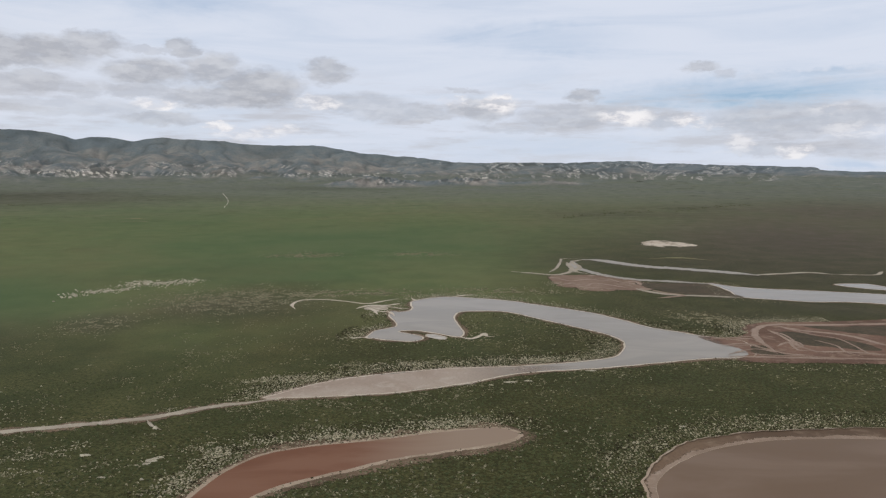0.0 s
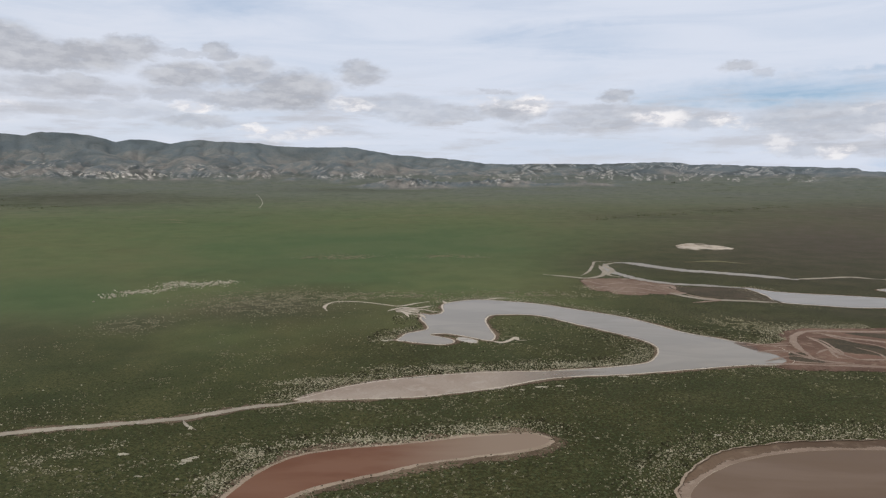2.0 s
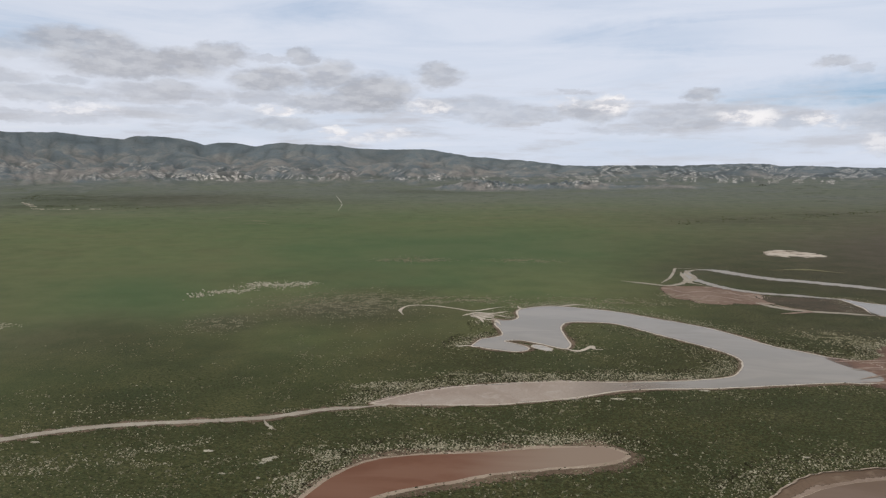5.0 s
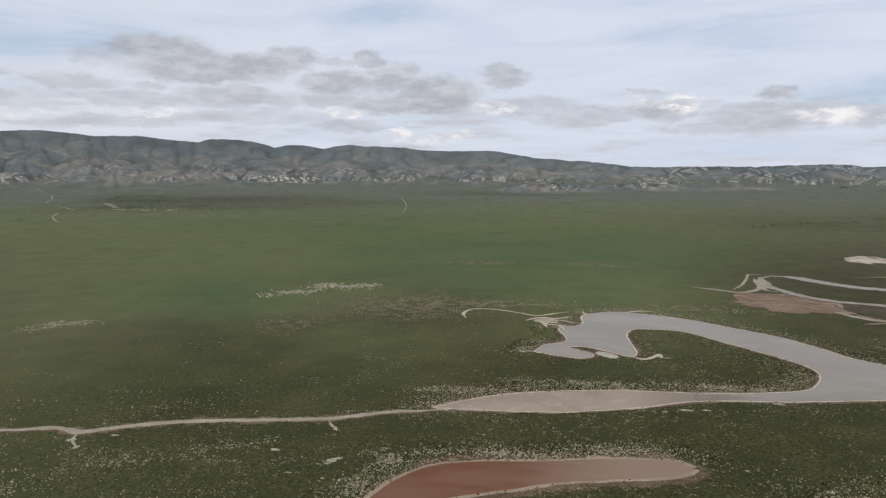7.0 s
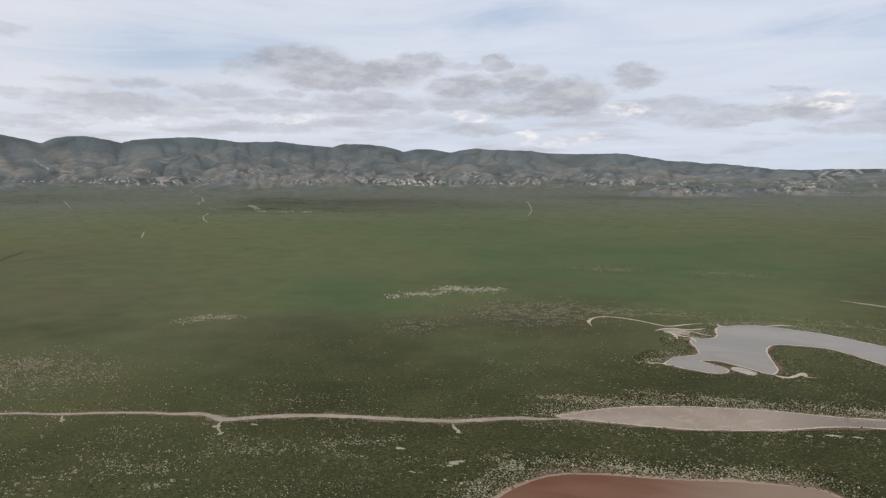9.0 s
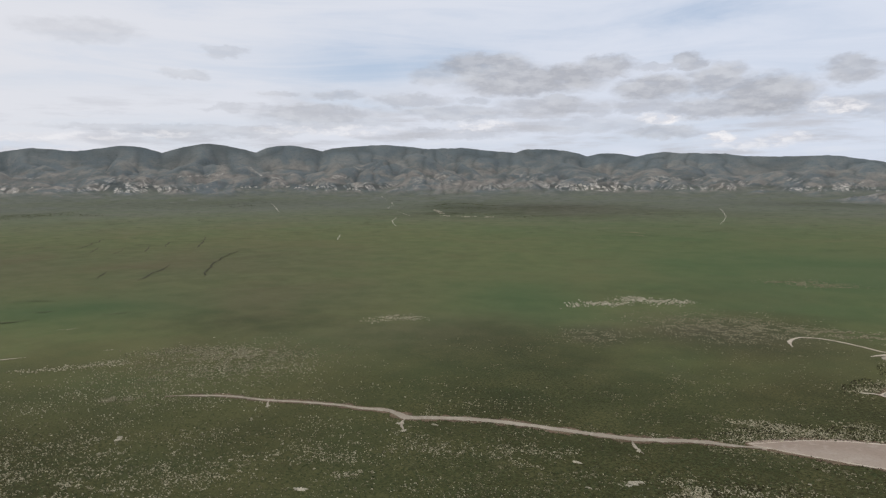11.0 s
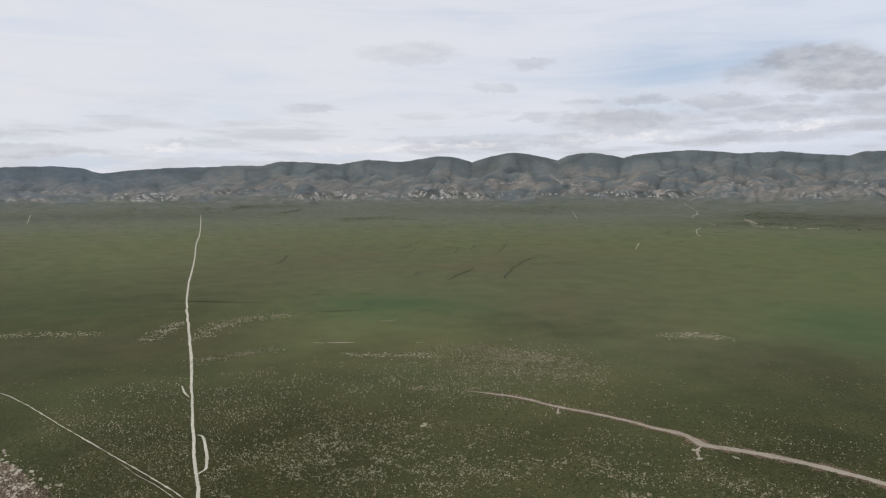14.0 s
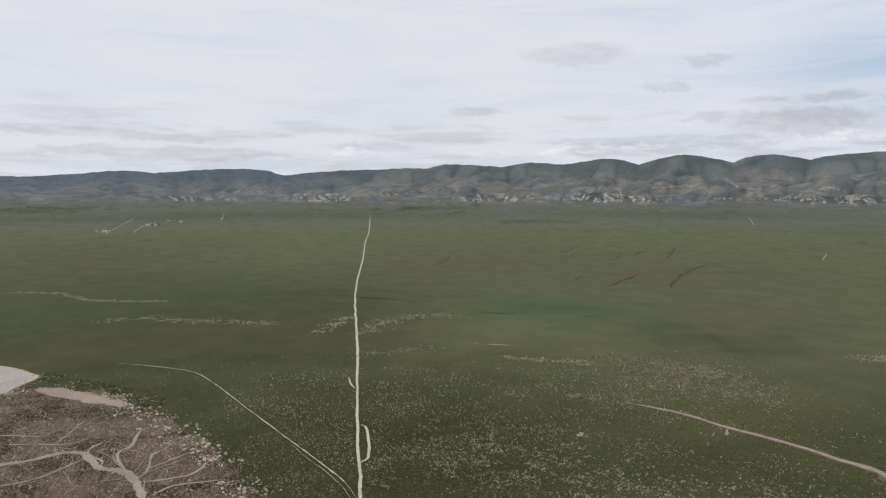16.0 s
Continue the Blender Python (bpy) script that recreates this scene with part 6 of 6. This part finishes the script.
    x, y = line[:, 0] + rng.normal(0, 5.0, 2600), line[:, 1] + rng.normal(0, 5.0, 2600)
    keep = ~in_water(x, y) & (fbm(x / 10, y / 10, 2, 33) > 0.42)
    x, y = x[keep], y[keep]
    size = rng.uniform(0.25, 0.6, len(x)) * rng.choice([1.0, 1.0, 1.6, 2.6], len(x))
    clumps("salt_clods", x, y, size, size * 0.5, CRUST, "white clods of crusted salt and earth", "salt crust")
    gx, gy = np.meshgrid(np.arange(-440, -195, 1.05), np.arange(-240, 0, 1.05))
    gx, gy = (g.ravel() + rng.uniform(-0.45, 0.45, g.size) for g in (gx, gy))
    worn = fbm((gx * 0.8 + gy * 0.6) / 16, (gy * 0.8 - gx * 0.6) / 5, 3, 67)
    keep = inside(gx, gy, RILL_LINE[::2]) & (rng.uniform(0, 1, len(gx)) < np.clip((worn - 0.43) * 5, 0.02, 0.7))
    gx, gy = gx[keep], gy[keep]
    dry = ~in_water(gx, gy)
    gx, gy = gx[dry], gy[dry]
    size = rng.uniform(0.22, 0.58, len(gx))
    clumps("mud_clods", gx, gy, size, size * rng.uniform(0.3, 0.7, len(gx)), CLOD, "tan clods and dry tufts over the eroded mudflat", "mud clods")
    x, y = scatter(110000, 165, 400)
    r = np.hypot(x, y)
    keep = ~in_water(x, y) & (rng.uniform(0, 1, len(x)) < (0.15 + 0.85 * fbm(x / 30, y / 30, 3, 27)) * np.clip(2.6 - r / 150, 0, 1)) & (shores(x, y) > 3) & ~inside(x, y, RILL_LINE[::2]) & (paths(x, y) > 3)
    x, y = x[keep], y[keep]
    size = rng.uniform(0.22, 0.6, len(x))
    clumps("green_scrub", x, y, size, size * rng.uniform(0.35, 0.7, len(x)), GREEN_SCRUB, "low green bushes among the grass", "scrub")


def make_thickets():
    """Rows of dark bushes that follow the long gullies."""
    spots = np.vstack([spline(p, 2.2) for p in GULLIES[:16]])
    x, y = spots[:, 0] + rng.normal(0, 20, len(spots)), spots[:, 1] + rng.normal(0, 20, len(spots))
    keep = fbm(x / 22, y / 22, 2, 63) > 0.44
    x, y = x[keep], y[keep]
    size = rng.uniform(0.8, 2.4, len(x))
    clumps("gully_thicket", x, y, size, size * rng.uniform(0.6, 1.0, len(x)), GREEN_SCRUB, "dark bushes that line the gullies of the plain", "scrub")


HEAPS = [
    (-100.2, 228.7, 2.4, 1.2, 20), (-98.4, 232.0, 1.5, 0.9, 0), (47.3, 257.6, 0.9, 0.6, 0), (32.7, 320.0, 3.75, 1.125, 0), (40.9, 321.9, 2.25, 0.9, 0),
    (22.9, 315.2, 1.5, 0.75, 0), (74.3, 339.2, 3.0, 0.9, 0), (-125.7, 233.6, 2.25, 1.125, 0), (-111.8, 260.1, 2.25, 1.125, 120), (-72.6, 294.1, 0.9, 0.6, 0),
    (-201.8, 216.5, 1.875, 0.9, 90), (-209.2, 222.2, 1.875, 0.9, 30), (-111.8, 260.2, 2.25, 0.75, 130), (-276.3, 199.5, 1.875, 0.75, 90), (-195.7, 230.6, 2.25, 0.75, 0),
    (-290.9, 133.7, 1.875, 1.5, 0), (-289.3, 131.7, 1.875, 1.5, 0), (-191.2, 149.9, 3.0, 1.875, 30), (-209.2, 222.3, 1.875, 1.5, 60),
] + [
    (-53.6, 405.6, 3.0, 1.125, 0), (94.5, 263.1, 2.25, 0.75, 0), (-100.2, 230.6, 1.5, 0.75, 0), (-50.6, 268.4, 0.75, 0.45, 0), (-97.5, 214.5, 0.9, 0.525, 0),
    (-111.0, 215.9, 1.5, 0.525, 0), (-101.1, 226.3, 1.6, 1.0, 40), (-99.6, 231.0, 1.6, 1.0, 10), (-101.7, 229.6, 1.2, 0.8, 60),
]


def make_heap(x, y, long, wide, turn):
    """A patch of broken white salt crust."""
    n, rings = 26, 4
    a = np.arange(n) * 2 * np.pi / n
    seed = int(abs(x) * 7 + abs(y) * 3) % 997
    lobe = -0.1 + 1.7 * fbm(np.cos(a) * 3.4 + 5, np.sin(a) * 3.4 + 5, 3, seed, 0.7)
    level = np.linspace(1.0, 0.15, rings)[:, None]
    u, v = np.cos(a) * lobe * level * long, np.sin(a) * lobe * level * wide
    c, s = math.cos(radians(turn)), math.sin(radians(turn))
    px, py = x + c * u - s * v, y + s * u + c * v
    z = rise(px, py) + np.array([-0.1, 0.22, 0.3, 0.35])[:, None] * (0.4 + 1.2 * fbm(px * 1.7, py * 1.7, 2, seed))
    me = mesh_of("salt_patch", np.dstack([px, py, z]).reshape(-1, 3), grid_faces(rings, n, True), CRUST)
    tagged(new("salt_patch", me), "ragged patch of white salt crust in the grass", "salt crust", "salt patches")


def make_ledges():
    """Broken white ledges that stand a little above the fan."""
    for points in DASHES[:6]:
        line = spline(points, 3.0)
        x, y = line[:, 0] + rng.normal(0, 4, len(line)), line[:, 1] + rng.normal(0, 4, len(line))
        size = rng.uniform(1.0, 3.2, len(x))
        clumps("salt_ledge", x, y, size, size * rng.uniform(0.35, 0.7, len(x)), CRUST, "broken white crust ledge on the far plain", "salt crust", "salt ledges")


make_scrub()
make_thickets()
make_ledges()
for hx, hy, long, wide, turn in HEAPS:
    make_heap(hx, hy, long, wide, turn)

# ---------------------------------------------------------------- bluffs, farm and trees
BLUFFS = [
    (-1684, 2896, 54, 22.6), (-1631, 2874, 54, 22.6), (-1621, 2954, 62, 28.8), (-1568, 2932, 62, 28.8), (-1527, 2982, 81, 30.9), (-1474, 2958, 81, 30.9),
    (-1443, 3034, 72, 26.8), (-1389, 3010, 72, 26.8), (-1388, 3049, 45, 20.7), (-1334, 3024, 45, 20.7), (-3350, 68, 54, 24.8), (-3304, 111, 54, 24.8),
    (-3367, 175, 62, 28.8), (-3319, 217, 62, 28.8), (-3342, 253, 36, 18.6), (-3293, 294, 36, 18.6), (-3237, 866, 45, 20.7), (-3182, 899, 45, 20.7),
    (-3242, 924, 62, 30.9), (-3186, 956, 62, 30.9), (-3199, 997, 36, 20.7), (-3143, 1027, 36, 20.7), (-3138, 1147, 54, 22.6),
] + [
    (-3080, 1173, 54, 22.6), (-3046, 1324, 99, 20.7), (-2987, 1346, 99, 20.7), (-3019, 1454, 62, 24.8), (-2959, 1474, 62, 24.8), (-2973, 1547, 81, 22.6),
    (-2913, 1564, 81, 22.6), (-2928, 1609, 54, 18.6), (-2868, 1624, 54, 18.6), (-2749, 1899, 54, 20.7), (-2689, 1905, 54, 20.7), (-2648, 2053, 45, 22.6),
    (-2590, 2055, 45, 22.6), (-2557, 2150, 62, 24.8), (-2500, 2148, 62, 24.8), (-2454, 2282, 54, 26.8), (-2397, 2277, 54, 26.8), (-2577, 2140, 54, 22.6),
    (-2519, 2140, 54, 22.6), (-2632, 2072, 45, 18.6), (-2574, 2073, 45, 18.6), (-2450, 2285, 45, 20.7), (-2390, 2283, 45, 20.7),
] + [
    (-2767, 1888, 45, 20.7), (-2711, 1890, 45, 20.7),
]


def make_bluff(x, y, wide, high, seed):
    """A pale fluted cliff with a broken top, facing the plain."""
    n, m = 34, 6
    k = (slope_foot(math.degrees(math.atan2(-x, y))) - 14) / math.hypot(x, y)
    x, y = x * k, y * k
    u = np.linspace(-1, 1, n)
    s = fbm(u * 3 + seed * 3.1, u * 0 + seed, 3, seed)
    crown = 0.62 * high * np.clip((s - 0.25) * 1.9, 0.02, 1.1) * (1 - np.abs(u) ** 3)
    flute = 0.35 * high * np.abs(2 * value_noise(u * 9 + seed, u * 0, seed + 5) - 1)
    v = np.linspace(0, 1, m)[:, None]
    out = np.array([-x, -y]) / math.hypot(x, y)
    across = np.array([-out[1], out[0]])
    depth = (1 - v) * high * 0.9 - flute * (1 - 0.5 * v) + 0.12 * high * (fbm(u * 12 + v * 7, v * 9 + u * 0, 2, seed + 9) - 0.5)
    px = x + across[0] * u * wide / 2 + out[0] * depth
    py = y + across[1] * u * wide / 2 + out[1] * depth
    z = -22 + v * (crown + 22)
    front = np.dstack([px, py, np.broadcast_to(z, px.shape)])
    back = front[-1:] - np.r_[out * high * 1.5, high * 0.25]
    low = back - np.r_[out * high, high * 1.6]
    rows = np.vstack([front, back, low])
    me = mesh_of("bluff", rows.reshape(-1, 3), grid_faces(m + 2, n), ROCK)
    me.transform(Matrix.Translation((0, 0, float(rise(x, y)) + 13)))
    tagged(new("bluff", me), "white eroded bluff at the foot of the hills", "cliff", "white bluffs")


for k, (bx, by, wide, high) in enumerate(BLUFFS):
    make_bluff(bx, by, wide, high, k + 1)


def box(x0, x1, y0, y1, z0, z1):
    v = [(x, y, z) for z in (z0, z1) for x, y in ((x0, y0), (x1, y0), (x1, y1), (x0, y1))]
    return v, [(3, 2, 1, 0), (4, 5, 6, 7), (0, 1, 5, 4), (1, 2, 6, 5), (2, 3, 7, 6), (3, 0, 4, 7)]


def make_barn(x, y, long, wide, high, turn):
    barn = anchor("farm_building", "small white farm building with a grey gabled roof", "building", "farm buildings")
    barn.matrix_basis = pose(x, y, float(rise(x, y)), 0, 0, turn)
    part("wall", mesh_of("wall", *box(-long / 2, long / 2, -wide / 2, wide / 2, -1, high), PAINT), barn)
    v = [(sx * (long / 2 + 0.6), sy, z + dz) for dz in (0, 0.2) for sx in (-1, 1) for sy, z in ((-wide / 2 - 0.6, high - 0.2), (0, high + wide * 0.3), (wide / 2 + 0.6, high - 0.2))]
    f = [(0, 3, 4, 1), (1, 4, 5, 2), (6, 7, 10, 9), (7, 8, 11, 10), (0, 6, 9, 3), (2, 5, 11, 8), (0, 1, 7, 6), (1, 2, 8, 7), (3, 9, 10, 4), (4, 10, 11, 5)]
    part("roof", mesh_of("roof", v, f, ROOF), barn, "grey sheet-metal gabled roof")
    part("door", mesh_of("door", *box(-1.6, 1.6, -wide / 2 - 0.06, -wide / 2 + 0.02, -0.2, 3.0), ROOF), barn, "wide dark door")


def make_tree(x, y, high, seed):
    r = np.random.default_rng(seed)
    tree = anchor("tree", "dark leafy tree standing alone on the plain", "tree", "far trees")
    tree.matrix_basis = pose(x, y, float(rise(x, y)))
    bm = bmesh.new()
    bmesh.ops.create_cone(bm, cap_ends=True, segments=7, radius1=high * 0.05, radius2=high * 0.025, depth=high * 0.5, matrix=Matrix.Translation((0, 0, high * 0.24)))
    for k in range(5):
        a = k * 1.3
        bmesh.ops.create_cone(bm, segments=5, radius1=high * 0.022, radius2=high * 0.008, depth=high * 0.4, matrix=Matrix.Translation((math.cos(a) * high * 0.12, math.sin(a) * high * 0.12, high * 0.55)) @ Euler((math.sin(a) * -0.6, math.cos(a) * 0.6, 0)).to_matrix().to_4x4())
    me = bpy.data.meshes.new("trunk")
    bm.to_mesh(me)
    bm.free()
    me.materials.append(BARK)
    part("trunk", me, tree)
    n = 260
    d = r.normal(size=(n, 3))
    d = d / np.linalg.norm(d, axis=1, keepdims=True) * r.uniform(0.45, 1.0, (n, 1)) * np.array([0.48, 0.48, 0.34]) * high
    d = d * (0.8 + 0.5 * value_noise(d[:, 0] / high * 5 + 9, d[:, 1] / high * 5 + seed, seed))[:, None] + np.array([0, 0, high * 0.68])
    corners = d[:, None] + r.normal(size=(n, 4, 3)) * high * 0.055
    faces = (np.arange(n)[:, None, None] * 4 + np.array([(0, 1, 2), (0, 2, 3), (0, 3, 1), (1, 3, 2)])).reshape(-1, 3)
    part("crown", mesh_of("crown", corners.reshape(-1, 3), faces, LEAF), tree)


FARM = [
    (-2062.2, -345.5, 14, 8, 4, 20), (-2042.6, -361.2, 10, 6, 3.5, 60), (-2160.2, -291.7, 26, 9, 4, 10),
    (-1820.5, -437.3, 10, 7, 4, 30), (-1798.3, -414.6, 12, 7, 4, 80), (-2187.1, -327.0, 10, 7, 4, 45),
]
TREES = [
    (831.8, 2984.2, 6.3), (840.8, 2981.7, 7.7), (849.7, 2979.1, 5.6), (-2041.3, -349.4, 4.9),
    (-2063.9, -335.5, 4.2),
]
for fx, fy, long, wide, high, turn in FARM:
    make_barn(fx, fy, long, wide, high, turn)
for k, (tx, ty, high) in enumerate(TREES):
    make_tree(tx, ty, high, k + 3)
